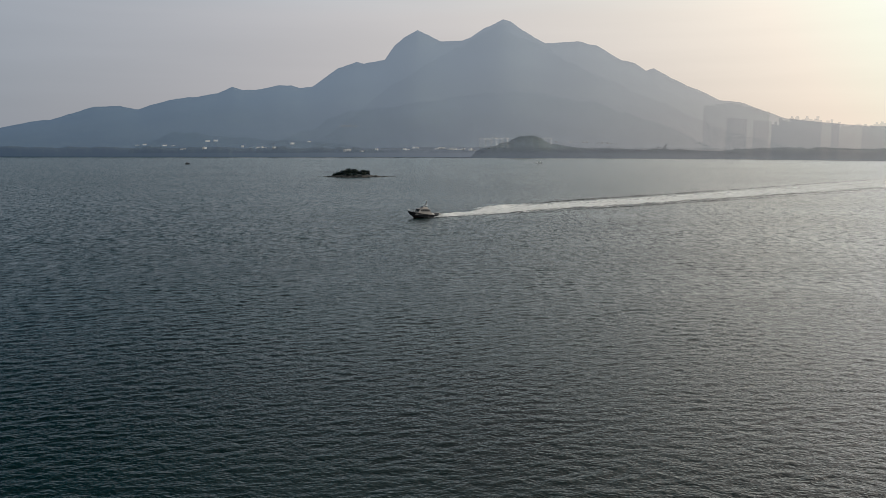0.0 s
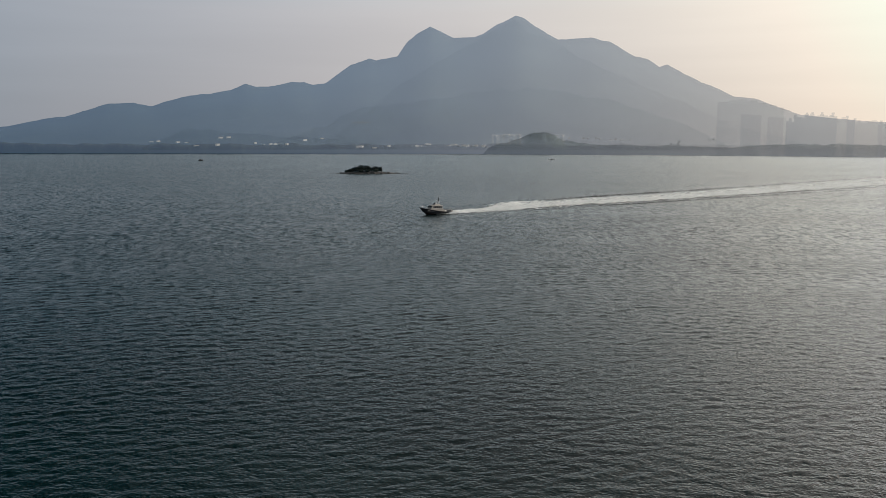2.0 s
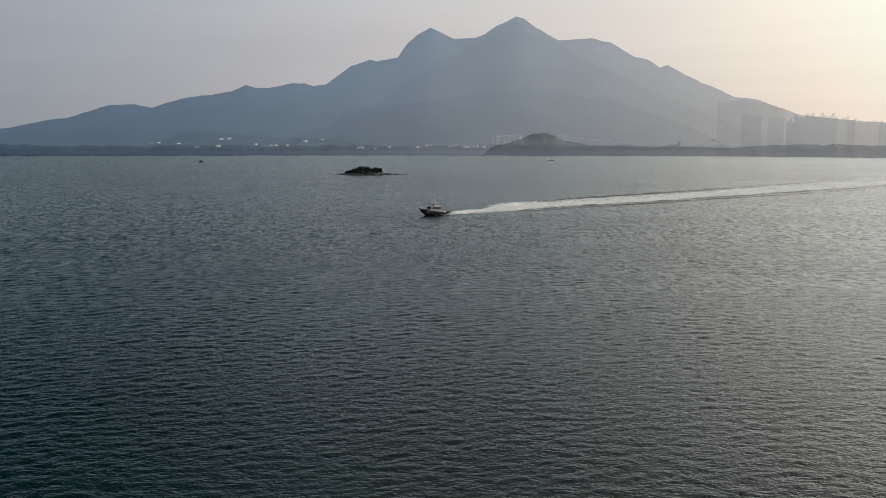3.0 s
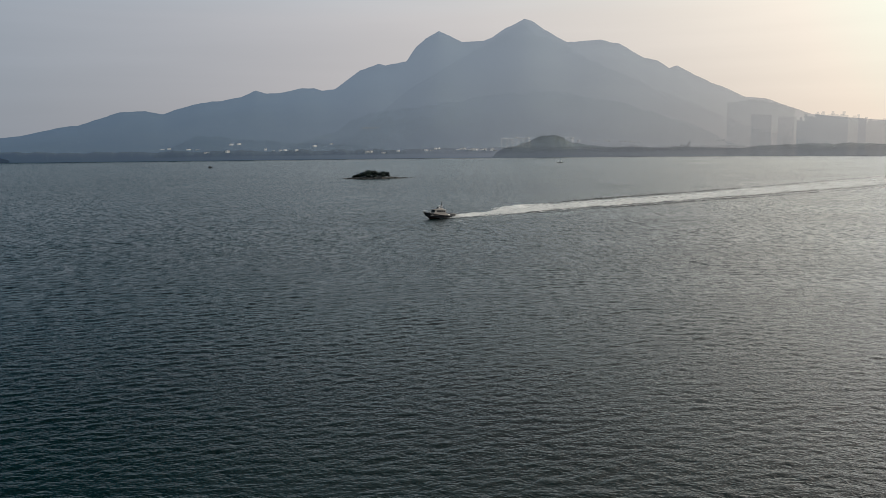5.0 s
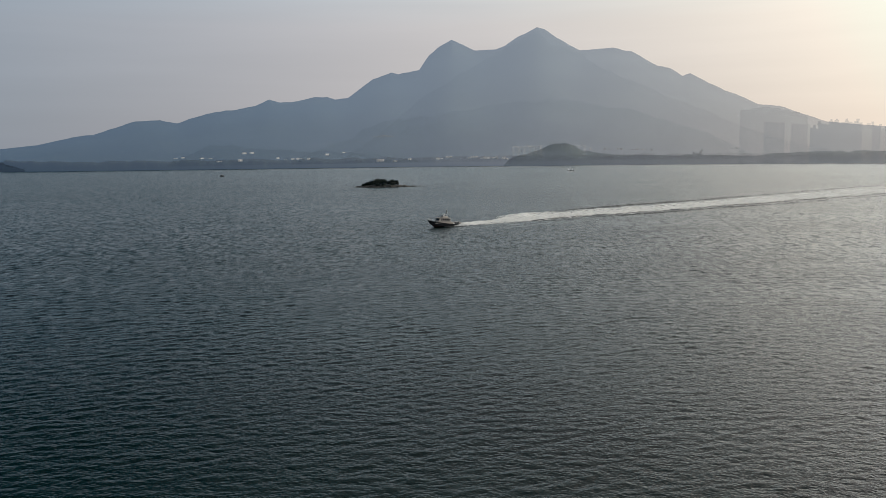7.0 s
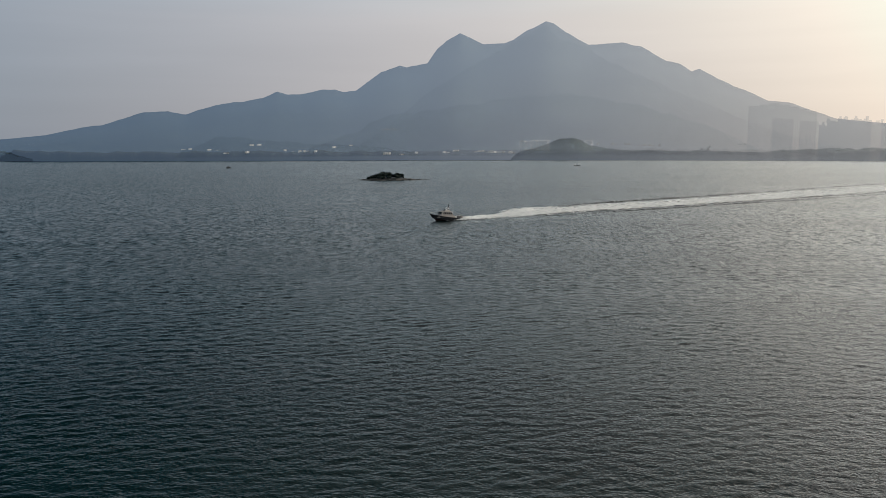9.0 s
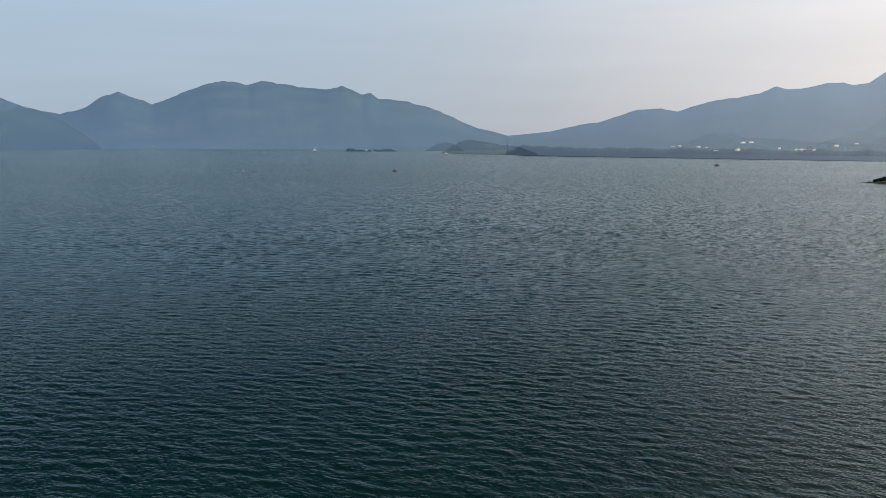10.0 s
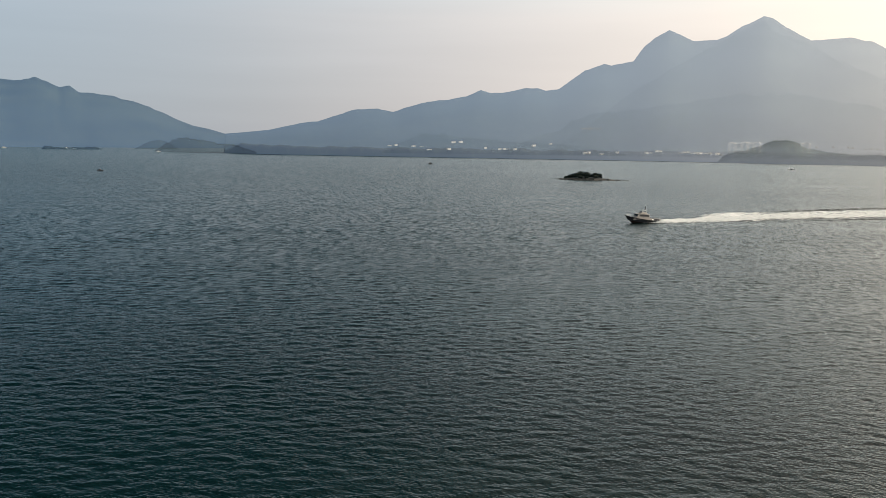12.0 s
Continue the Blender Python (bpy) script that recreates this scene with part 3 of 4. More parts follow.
white_paint = plain("white_paint", (0.78, 0.77, 0.74), 0.4, wear=0.1)
marking_paint = plain("grey_marking", (0.12, 0.12, 0.12), 0.5)

HULL_L = 16.0


def hull_line(s):
    """Half beam, sheer height, chine height and half width, keel height, forward rake at station s (0 stern, 1 bow)."""
    beam = 2.25 * (1 - max(0, (s - 0.42) / 0.58) ** 2.3) * (0.93 + 0.07 * min(1, s * 3)) + 0.03
    sheer = 1.15 + 0.25 * s + 1.25 * s ** 2.6
    chine = 0.22 + 0.25 * s + 1.05 * max(0, s - 0.4) ** 1.6
    keel = -0.55 + 1.9 * max(0, (s - 0.72) / 0.28) ** 2.2
    flare = 0.88 - 0.42 * max(0, (s - 0.45) / 0.55) ** 1.3
    rake = -2.1 * max(0, (s - 0.6) / 0.4) ** 1.6
    return beam, sheer, chine, flare, keel, rake


def hull_section(s):
    beam, sheer, chine, flare, keel, rake = hull_line(s)
    x = -HULL_L / 2 + s * HULL_L
    mid_z, mid_y = chine + (sheer - chine) * 0.5, beam * (flare + (1 - flare) * 0.4)
    return [(x + rake, 0, keel), (x + rake * 0.72, beam * flare, chine), (x + rake * 0.4, mid_y, mid_z), (x, beam, sheer)]


def loft(lines, mirror=True):
    bm = bmesh.new()
    for side in (1, -1) if mirror else (1,):
        grid = [[bm.verts.new((p[0], p[1] * side, p[2])) for p in line] for line in lines]
        for a, b in zip(grid, grid[1:]):
            for k in range(len(a) - 1):
                bm.faces.new((a[k], a[k + 1], b[k + 1], b[k]))
    bmesh.ops.remove_doubles(bm, verts=bm.verts, dist=0.004)
    return bm


def launch(m):
    boat = thing("patrol_boat", "black-hulled cream patrol launch speeding with its bow lifted", "boat", m)
    stations = [i / 30 for i in range(31)]
    sections = [hull_section(s) for s in stations]
    sides = loft([sec[1:] for sec in sections])
    part("hull", sides, hull_paint, boat, "gloss black hull sides", True)
    bottom = loft([sec[:2] for sec in sections])
    part("bottom", bottom, bottom_paint, boat, "red-brown hull bottom", True)
    sec = sections[0]
    part("transom", slab([(sec[0][0], p[1] * k, p[2]) for k, line in ((1, sec), (-1, sec[::-1][:-1])) for p in line], 0.08, (-1, 0, 0)), hull_paint, boat)
    deck = bmesh.new()
    edge = [(s, hull_line(s)) for s in stations]
    left = [deck.verts.new((-8 + s * 16, h[0] - 0.06, h[1] - 0.22)) for s, h in edge]
    right = [deck.verts.new((-8 + s * 16, -h[0] + 0.06, h[1] - 0.22)) for s, h in edge]
    for i in range(30):
        deck.faces.new((left[i], left[i + 1], right[i + 1], right[i]))
    bmesh.ops.solidify(deck, geom=deck.faces[:], thickness=0.06)
    part("deck", deck, deck_paint, boat, "grey non-slip deck")
    for side in (1, -1):
        part("rubbing_strake", tube([(-8 + s * 16, side * (hull_line(s)[0] + 0.03), hull_line(s)[1] - 0.06) for s in stations], 0.085), rubber, boat)
        part("spray_rail", tube([(p[0], side * (p[1] + 0.03), p[2]) for p in (sec[1] for sec in sections[4:28])], 0.05, 6), hull_paint, boat)
    # wheelhouse on a long deckhouse
    base = 1.2
    profile = [(-3.4, 0), (5.0, 0), (4.2, 0.6), (3.2, 0.95), (-2.9, 0.9), (-3.4, 0.7)]
    house = slab([(x, -1.55, base + z) for x, z in profile], 3.1, (0, 1, 0))
    for v in house.verts:
        if v.co.z > base + 0.5:
            v.co.y *= 0.92
    bmesh.ops.bevel(house, geom=house.edges[:], offset=0.07, segments=2, affect="EDGES")
    part("deckhouse", house, cabin_paint, boat)
    top = base + 0.9
    wheel = slab([(x, -1.4, top + z) for x, z in [(-2.5, -0.03), (3.35, -0.03), (2.75, 1.3), (-2.1, 1.3)]], 2.8, (0, 1, 0))
    for v in wheel.verts:
        if v.co.z > top + 0.5:
            v.co.y *= 0.86
    bmesh.ops.bevel(wheel, geom=wheel.edges[:], offset=0.08, segments=2, affect="EDGES")
    cabin = part("wheelhouse", wheel, cabin_paint, boat)
    lo, hi = 0.38, 1.14

    def wall_y(z):
        return 1.4 * (1 - 0.14 * z / 1.3)

    for side in (1, -1):
        for xa in (-1.9, -1.0, -0.1, 0.8, 1.7):
            xb = xa + 0.72 - (0.12 if xa > 1.5 else 0)
            pane = [(xa, side * (wall_y(lo) + 0.004), top + lo), (xb, side * (wall_y(lo) + 0.004), top + lo), (xb - (0.2 if xa > 1.5 else 0.0), side * (wall_y(hi) + 0.004), top + hi), (xa, side * (wall_y(hi) + 0.004), top + hi)]
            part("side_window", slab(pane, 0.03, (0, side, 0)), glass_dark, cabin, "dark tinted window")
    for k in (-1, 0, 1):
        x0, x1 = 3.35 - 0.6 * lo / 1.3, 3.35 - 0.6 * hi / 1.3
        pane = [(x0 + 0.006, k * 0.82 - 0.36, top + lo), (x0 + 0.006, k * 0.82 + 0.36, top + lo), (x1 + 0.006, k * 0.78 + 0.34, top + hi), (x1 + 0.006, k * 0.78 - 0.34, top + hi)]
        part("windscreen", slab(pane, 0.03, (1, 0, 0.4)), glass_dark, cabin, "dark tinted windscreen pane")
    part("aft_door", slab([(-2.52, -0.4, top), (-2.52, 0.4, top), (-2.18, 0.4, top + 1.15), (-2.18, -0.4, top + 1.15)], 0.05, (-1, 0, 0)), glass_dark, cabin)
    part("roof", box(0.45, 0, top + 1.3, 5.5, 2.75, 0.14, 0.05, (0.96, 0.94)), cabin_paint, boat, "cream roof with an overhanging brow")
    # low upper coaming with the mast and its gear
    up = top + 1.44
    part("upper_coaming", box(0.0, 0, up, 2.8, 1.9, 0.55, 0.08, (0.82, 0.85), -0.1), cabin_paint, boat)
    part("coaming_screen", slab([(1.0, -0.6, up + 0.5), (1.0, 0.6, up + 0.5), (0.8, 0.55, up + 0.85), (0.8, -0.55, up + 0.85)], 0.03, (1, 0, 0)), glass_dark, boat, "low dark spray screen")
    mast = part("mast", tube([(-0.9, 0, up + 0.3), (-1.0, 0, up + 1.9), (-1.05, 0, up + 3.1)], 0.15), dark_steel, boat, "dark grey mast")
    part("crosstree", tube([(-1.0, -0.75, up + 1.95), (-1.0, 0.75, up + 1.95)], 0.035), steel, mast)
    part("masthead_light", drum(-1.05, 0, up + 3.16, 0.07, 0.07, 0.16, 10), white_paint, mast)
    for side in (1, -1):
        part("mast_stay", tube([(-0.5, side * 0.55, up + 0.35), (-1.0, side * 0.04, up + 1.9)], 0.05, 6), steel, mast)
        part("aerial", tube([(-0.7, side * 0.95, up), (-0.9, side * 0.98, up + 2.0)], 0.018, 6), white_paint, boat, "white whip aerial")
    part("radar_post", drum(-0.35, 0, up + 0.95, 0.1, 0.07, 0.5, 10), steel, boat)
    part("radar_scanner", box(-0.35, 0, up + 1.2, 0.3, 1.9, 0.26, 0.04), white_paint, boat, "white open-array radar scanner")
    part("radome", drum(0.3, 0.0, up + 0.9, 0.3, 0.2, 0.4, 14), white_paint, boat)
    part("searchlight", drum(2.2, 0.5, up + 0.12, 0.13, 0.11, 0.2, 12, "X"), steel, boat)
    part("horn", drum(2.2, -0.5, up + 0.08, 0.05, 0.09, 0.3, 10, "X"), steel, boat)
    for side in (1, -1):
        posts = []
        for i in range(9):
            s = 0.5 + i * 0.058
            x, y, z = -8 + s * 16, side * (hull_line(s)[0] - 0.12), hull_line(s)[1] - 0.05
            posts.append((x, y, z + 0.72))
            part("stanchion", tube([(x, y, z - 0.15), (x, y, z + 0.72)], 0.02, 6), steel, boat)
        part("hand_rail", tube(posts, 0.025, 6), steel, boat)
        part("grab_rail", tube([(-2.0, side * 1.44, top + 0.25), (2.4, side * 1.44, top + 0.25)], 0.022, 6), steel, boat)
        for x in (-6.4, -5.0):
            part("side_bollard", drum(x, side * 1.85, 1.15, 0.07, 0.09, 0.34, 10), steel, boat)
        for x in (-5.6, -3.2, -0.5):
            part("fender", drum(x, side * 2.33, 0.85, 0.14, 0.14, 0.7, 10), rubber, boat)
    part("liferaft", drum(-4.0, 0.75, base + 0.2, 0.3, 0.3, 1.1, 14, "X"), white_paint, boat, "white liferaft canister")
    part("engine_hatch", box(-5.3, 0, 0.95, 1.8, 2.0, 1.0, 0.06), deck_paint, boat)
    part("stern_locker", box(-6.9, 0.9, 0.95, 0.9, 1.1, 1.0, 0.05), cabin_paint, boat)
    part("stern_locker", box(-6.9, -0.9, 0.95, 0.9, 1.1, 1.0, 0.05), cabin_paint, boat)
    part("tow_post", tube([(-4.6, 0, 1.0), (-4.6, 0, 1.9)], 0.09), steel, boat)
    part("stern_platform", box(-8.45, 0, 0.35, 0.9, 3.6, 0.12, 0.04), deck_paint, boat)
    hoop = [(-7.6, 1.9, 1.0), (-7.7, 1.85, 2.1), (-7.75, 1.4, 2.3), (-7.75, -1.4, 2.3), (-7.7, -1.85, 2.1), (-7.6, -1.9, 1.0)]
    part("stern_arch", tube(hoop, 0.045), steel, boat)
    part("anchor", box(7.0, 0, 2.35, 0.8, 0.25, 0.16, 0.05), steel, boat)
    part("windlass", drum(6.0, 0, 2.15, 0.22, 0.18, 0.4, 12), steel, boat)
    for i in range(5):
        for side in (1, -1):
            s = 0.62 + i * 0.022
            beam, sheer, chine, flare, keel, rake = hull_line(s)
            part("lettering_bar", box(-8 + s * 16 + rake * 0.3, side * (beam * 0.955 + 0.02), chine + (sheer - chine) * 0.5, 0.18, 0.1, 0.3), marking_paint, boat, "grey marking on the bow")
    return boat


HEAD = Vector((-0.795, -0.606, 0))
BOW = Vector((-14.5, 341.5, 0))
launch(Matrix.Translation(BOW - HEAD * 8 + Vector((0, 0, -0.05))) @ Matrix.Rotation(math.atan2(HEAD.y, HEAD.x), 4, "Z") @ Matrix.Rotation(radians(-3.5), 4, "Y") @ Matrix.Scale(1.06, 4))


# ---- its wake ----
def foam_material():
    n = Nodes("sea_foam")
    uv = n.add("ShaderNodeUVMap")
    split = n.add("ShaderNodeSeparateXYZ")
    n.link(uv.outputs[0], split.inputs[0])
    c = n.add("ShaderNodeTexCoord")
    streak_map = n.add("ShaderNodeMapping")
    streak_map.inputs["Scale"].default_value = (0.06, 0.55, 0.3)
    n.link(c.outputs["Object"], streak_map.inputs["Vector"])
    streak = n.noise(streak_map.outputs[0], 1.0, 5, 0.65)
    froth_map = n.add("ShaderNodeMapping")
    froth_map.inputs["Scale"].default_value = (0.5, 1.7, 1.0)
    n.link(c.outputs["Object"], froth_map.inputs["Vector"])
    froth = n.noise(froth_map.outputs[0], 0.9, 6, 0.7)
    away = n.math("ABSOLUTE", split.outputs["Y"], 0)
    edge = n.math("SUBTRACT", 1.0, n.math("POWER", away, 2.2))
    body = n.math("MULTIPLY", edge, 1.05)
    rough = n.math("ADD", n.math("MULTIPLY", n.math("SUBTRACT", streak.outputs["Fac"], 0.5), 2.2), n.math("MULTIPLY", n.math("SUBTRACT", froth.outputs["Fac"], 0.5), 2.0))
    spent = n.math("MULTIPLY", split.outputs["X"], 0.55)
    fresh = n.math("MULTIPLY", n.math("MAXIMUM", n.math("SUBTRACT", 0.06, split.outputs["X"]), 0.0), 8.0)
    cover = n.math("SUBTRACT", n.math("ADD", n.math("ADD", body, fresh), rough), n.math("ADD", spent, 0.2))
    r = n.add("ShaderNodeMapRange")
    r.inputs["From Min"].default_value, r.inputs["From Max"].default_value = 0.0, 0.55
    r.inputs["To Max"].default_value = 0.68
    n.link(cover, r.inputs["Value"])
    color = n.ramp(froth.outputs["Fac"], [(0.34, (0.42, 0.48, 0.5)), (0.62, (0.84, 0.85, 0.84))])
    p = n.surface(color, 0.8, bump=froth.outputs["Fac"], strength=0.5, distance=0.4)
    clear = n.add("ShaderNodeBsdfTransparent")
    m = n.add("ShaderNodeMixShader")
    n.link(r.outputs["Result"], m.inputs[0])
    n.link(clear.outputs[0], m.inputs[1])
    n.link(p.outputs[0], m.inputs[2])
    return n.done(m)


WAKE_NEAR = [(-9, 2.0), (-6, 2.7), (0, 3.9), (30, 6), (60, 8), (110, 11), (250, 16), (900, 38)]
WAKE_FAR = [(-9, 2.0), (-6, 2.7), (0, 3.9), (12, 5), (25, 9), (38, 24), (60, 28), (110, 27), (250, 31), (450, 42), (900, 66)]


def wake():
    """Foam behind the stern: x runs aft along the track, y across it."""
    s = np.concatenate([np.arange(-9, 160, 0.6), np.arange(160, 900, 2.5)])
    t = np.linspace(-1, 1, 61)
    x = s[:, None] + 0 * t[None]
    y = np.where(t[None] < 0, along(s, WAKE_NEAR)[:, None] * t[None], along(s, WAKE_FAR)[:, None] * t[None]) + 1.5 * fbm(x / 9, 0 * x, 5, 3) * np.clip(x / 20, 0, 1)
    lumps = fbm(x / 8.0, y / 1.8, 21, 4)
    crest = 0.6 * np.exp(-((x - 46) / 14) ** 2) * np.exp(-((t[None] - 0.66) / 0.26) ** 2)
    sides = 0.36 * np.exp(-((np.abs(t[None]) - 0.7) / 0.22) ** 2) * np.clip(1 - x / 400, 0, 1) * np.clip((x + 10) / 8, 0, 1)
    boil = 0.7 * np.exp(-((x - 4) / 7) ** 2) * np.exp(-(t[None] / 0.5) ** 2)
    fade = np.clip(1 - np.abs(t[None]) ** 6, 0, 1)
    z = (0.3 + crest + sides + boil + (0.3 + 0.5 * (crest + sides)) * lumps * np.clip(1.2 - x / 500, 0.2, 1)) * fade + 0.06
    me = grid_mesh("wake", np.stack([x, y, z], -1), len(s), len(t), foam_material())
    uv = np.stack([np.clip(x, 0, 900) / 900, t[None] + 0 * x], -1).reshape(-1, 2)
    loops = np.empty(len(me.loops), np.int32)
    me.loops.foreach_get("vertex_index", loops)
    me.uv_layers.new(name="track").data.foreach_set("uv", uv[loops].astype(np.float32).ravel())
    ob = new("wake", me)
    stern = BOW - HEAD * 16
    ob.matrix_world = Matrix.Translation(stern) @ Matrix.Rotation(math.atan2(-HEAD.y, -HEAD.x), 4, "Z")
    return tagged(ob, "long white foaming wake streaming behind the launch", "wake", kind="stuff")


wake()


def wake_wave(name, label, offsets, tall, wide):
    """One long smooth wave that runs out beside the foam."""
    s = np.arange(40, 900, 2.0)
    t = np.linspace(-1, 1, 13)
    x = s[:, None] + 0 * t[None]
    size = tall * np.clip((s - 40) / 60, 0, 1) * np.clip((900 - s) / 500, 0, 1) * (1 + 0.35 * fbm(s / 14, 0 * s, 15, 3))
    y = along(s, offsets)[:, None] + wide * t[None] + 0.7 * fbm(x / 17, 0 * x, 25, 3)
    z = size[:, None] * (0.5 + 0.5 * np.cos(t * math.pi))[None] + 0.1 - 0.35 * np.abs(t)[None] ** 4
    ob = new(name, grid_mesh(name, np.stack([x, y, z], -1), len(s), len(t), bpy.data.materials["sea_water"]))
    ob.matrix_world = Matrix.Translation(BOW - HEAD * 16) @ Matrix.Rotation(math.atan2(-HEAD.y, -HEAD.x), 4, "Z")
    return tagged(ob, label, "wave", kind="stuff")


wake_wave("wake_wave", "low smooth wave running out beside the foam", [(40, -8), (110, -13), (250, -20), (900, -50)], 0.35, 2.4)
wake_wave("wake_wave", "low smooth wave running out beyond the foam", [(40, 27), (110, 31), (250, 35), (900, 72)], 0.45, 2.6)


# ---- the wooded islet in the middle of the bay ----
def rock_material(name, color):
    n = Nodes(name)
    where = n.place()
    a = n.noise(where, 0.25, 5)
    b = n.noise(where, 1.6, 6, 0.65)
    col = n.mixed(1.0, n.ramp(a.outputs["Fac"], [(0.3, tuple(v * 0.5 for v in color)), (0.7, color)]), n.ramp(b.outputs["Fac"], [(0.3, (0.6, 0.6, 0.6)), (0.7, (1.2, 1.2, 1.15))]), "MULTIPLY")
    p = n.surface(col, 0.85, bump=b.outputs["Fac"], strength=0.8, distance=0.4)
    return n.done(p)


def leaf_material():
    n = Nodes("island_leaves")
    g = n.add("ShaderNodeNewGeometry")
    col = n.ramp(g.outputs["Random Per Island"], [(0.0, (0.016, 0.026, 0.022)), (0.6, (0.03, 0.044, 0.036)), (1.0, (0.05, 0.066, 0.052))])
    p = n.surface(col, 0.7)
    p.inputs["Specular IOR Level"].default_value = 0.2
    # slight haze painted into the leaves: about a quarter of the background shows through
    return n.done(haze_mix(n, p, 0.74, 0.74, 50, 5000))


island_rock = rock_material("island_rock", (0.05, 0.05, 0.05))
island_leaf = leaf_material()
bark = rock_material("bark", (0.09, 0.07, 0.05))
ISLAND = Vector((-74, 731, 0))


def island_height(x, y):
    """The island's ground, x along it from its middle."""
    plan = 1 - (np.abs(x + 4) / 26) ** 2.4 - (np.abs(y) / 9.5) ** 2
    knoll = 1.2 * np.exp(-((x + 2) / 13) ** 2) * np.exp(-(y / 6) ** 2)
    return 1.1 * np.clip(plan, -0.8, 1) + knoll + 0.55 * fbm(x / 4, y / 4, 51, 4)


def island():
    x, y = np.meshgrid(np.linspace(-37, 28, 131), np.linspace(-12, 12, 61))
    z = np.maximum(island_height(x, y), -1.2)
    ob = new("island_ground", grid_mesh("island_ground", np.stack([x, y, z], -1), 61, 131, island_rock, False))
    ob.location = ISLAND
    return tagged(ob, "low brown rocky islet ground", "island", kind="structure")


def boulder(x, y, size, seed):
    rng = random.Random(seed)
    bm = bmesh.new()
    bmesh.ops.create_icosphere(bm, subdivisions=3, radius=1)
    shift = Vector((rng.uniform(-9, 9), rng.uniform(-9, 9), rng.uniform(-9, 9)))
    for v in bm.verts:
        k = 1 + 0.35 * noise.noise(v.co * 1.3 + shift) + 0.15 * noise.noise(v.co * 3.4 + shift)
        v.co = Vector((v.co.x * size * 1.3 * k, v.co.y * size * k, v.co.z * size * 0.62 * k))
    ob = part("rock", bm, island_rock)
    z = max(-0.2, float(island_height(np.array([x]), np.array([y]))[0])) if abs(x) < 33 else -0.15
    ob.location = ISLAND + Vector((x, y, z))
    ob.rotation_euler = (0, 0, rng.uniform(0, 6))
    tagged(ob, "dark weathered rock at the water's edge", "rock", "shore rocks")


def tree(x, y, height, spread, seed):
    """A trunk with limbs and a crown of many small leaf clumps."""
    rng = random.Random(seed)
    z = float(island_height(np.array([x]), np.array([y]))[0])
    t = thing("tree", "dense dark green bushy tree on the rocky islet", "tree", Matrix.Translation(ISLAND + Vector((x, y, z - 0.2))), "islet trees")
    stem = bmesh.new()
    fork = height * 0.35
    lines = [[(0, 0, 0), (0.1, 0.05, fork * 0.5), (0.2, 0.1, fork)]]
    for k in range(5):
        a = k * 1.26 + rng.uniform(-0.3, 0.3)
        out = spread * rng.uniform(0.45, 0.75)
        lines.append([(0.2, 0.1, fork * 0.9), (0.2 + out * 0.5 * math.cos(a), 0.1 + out * 0.5 * math.sin(a), height * 0.55), (out * math.cos(a), out * math.sin(a), height * rng.uniform(0.65, 0.8))])
    for i, line in enumerate(lines):
        limb = tube(line, 0.2 if i == 0 else 0.09, 6)
        me = bpy.data.meshes.new("limb")
        limb.to_mesh(me)
        limb.free()
        stem.from_mesh(me)
        bpy.data.meshes.remove(me)
    part("trunk", stem, bark, t)
    crown = bmesh.new()
    lobes = [(rng.uniform(-0.6, 0.6) * spread, rng.uniform(-0.6, 0.6) * spread, height * rng.uniform(0.22, 0.78), rng.uniform(0.38, 0.6) * spread) for _ in range(11)]
    for _ in range(1000):
        cx, cy, cz, cr = rng.choice(lobes)
        d = Vector((rng.gauss(0, 1), rng.gauss(0, 1), rng.gauss(0, 1))).normalized()
        p = Vector((cx, cy, cz)) + Vector((d.x * cr, d.y * cr, d.z * cr * 0.8)) * rng.uniform(0.65, 1.05)
        if p.z < height * 0.03:
            continue
        q = d.to_track_quat("Z", "Y") @ Euler((rng.uniform(-0.7, 0.7), rng.uniform(-0.7, 0.7), rng.uniform(0, 6))).to_quaternion()
        size = rng.uniform(0.22, 0.5)
        corners = [crown.verts.new(p + q @ Vector((size * math.cos(a) * rng.uniform(0.6, 1.1), size * math.sin(a) * rng.uniform(0.6, 1.1), rng.uniform(-0.15, 0.1)))) for a in (0, 1.26, 2.5, 3.8, 5.0)]
        hub = crown.verts.new(p + q @ Vector((0, 0, 0.16)))
        for i in range(5):
            crown.faces.new((corners[i], corners[(i + 1) % 5], hub))
    part("crown", crown, island_leaf, t)


island()
# x along the islet, y across it, height, spread
for k, (tx, ty, th, ts) in enumerate([(-21, 0, 2.0, 2.0), (-18, 1, 2.6, 2.2), (-16, -1, 3.4, 2.4), (-13.5, 1, 4.2, 2.5), (-11, -1, 5.6, 2.8), (-9, 1, 5.9, 2.8), (-6.5, 0, 5.0, 2.6), (-4, 1, 4.8, 2.6), (-1.6, -1, 4.3, 2.4),
                                     (3.2, 0, 4.7, 2.3), (5.6, 1, 4.9, 2.4), (8.2, 0, 4.5, 2.4), (-8, -4, 3.0, 2.2), (-2.5, -4, 2.6, 2.0), (5, -4, 2.6, 2.0), (0.8, 2, 2.4, 1.6)]):
    tree(tx, ty, th, ts, 100 + k)
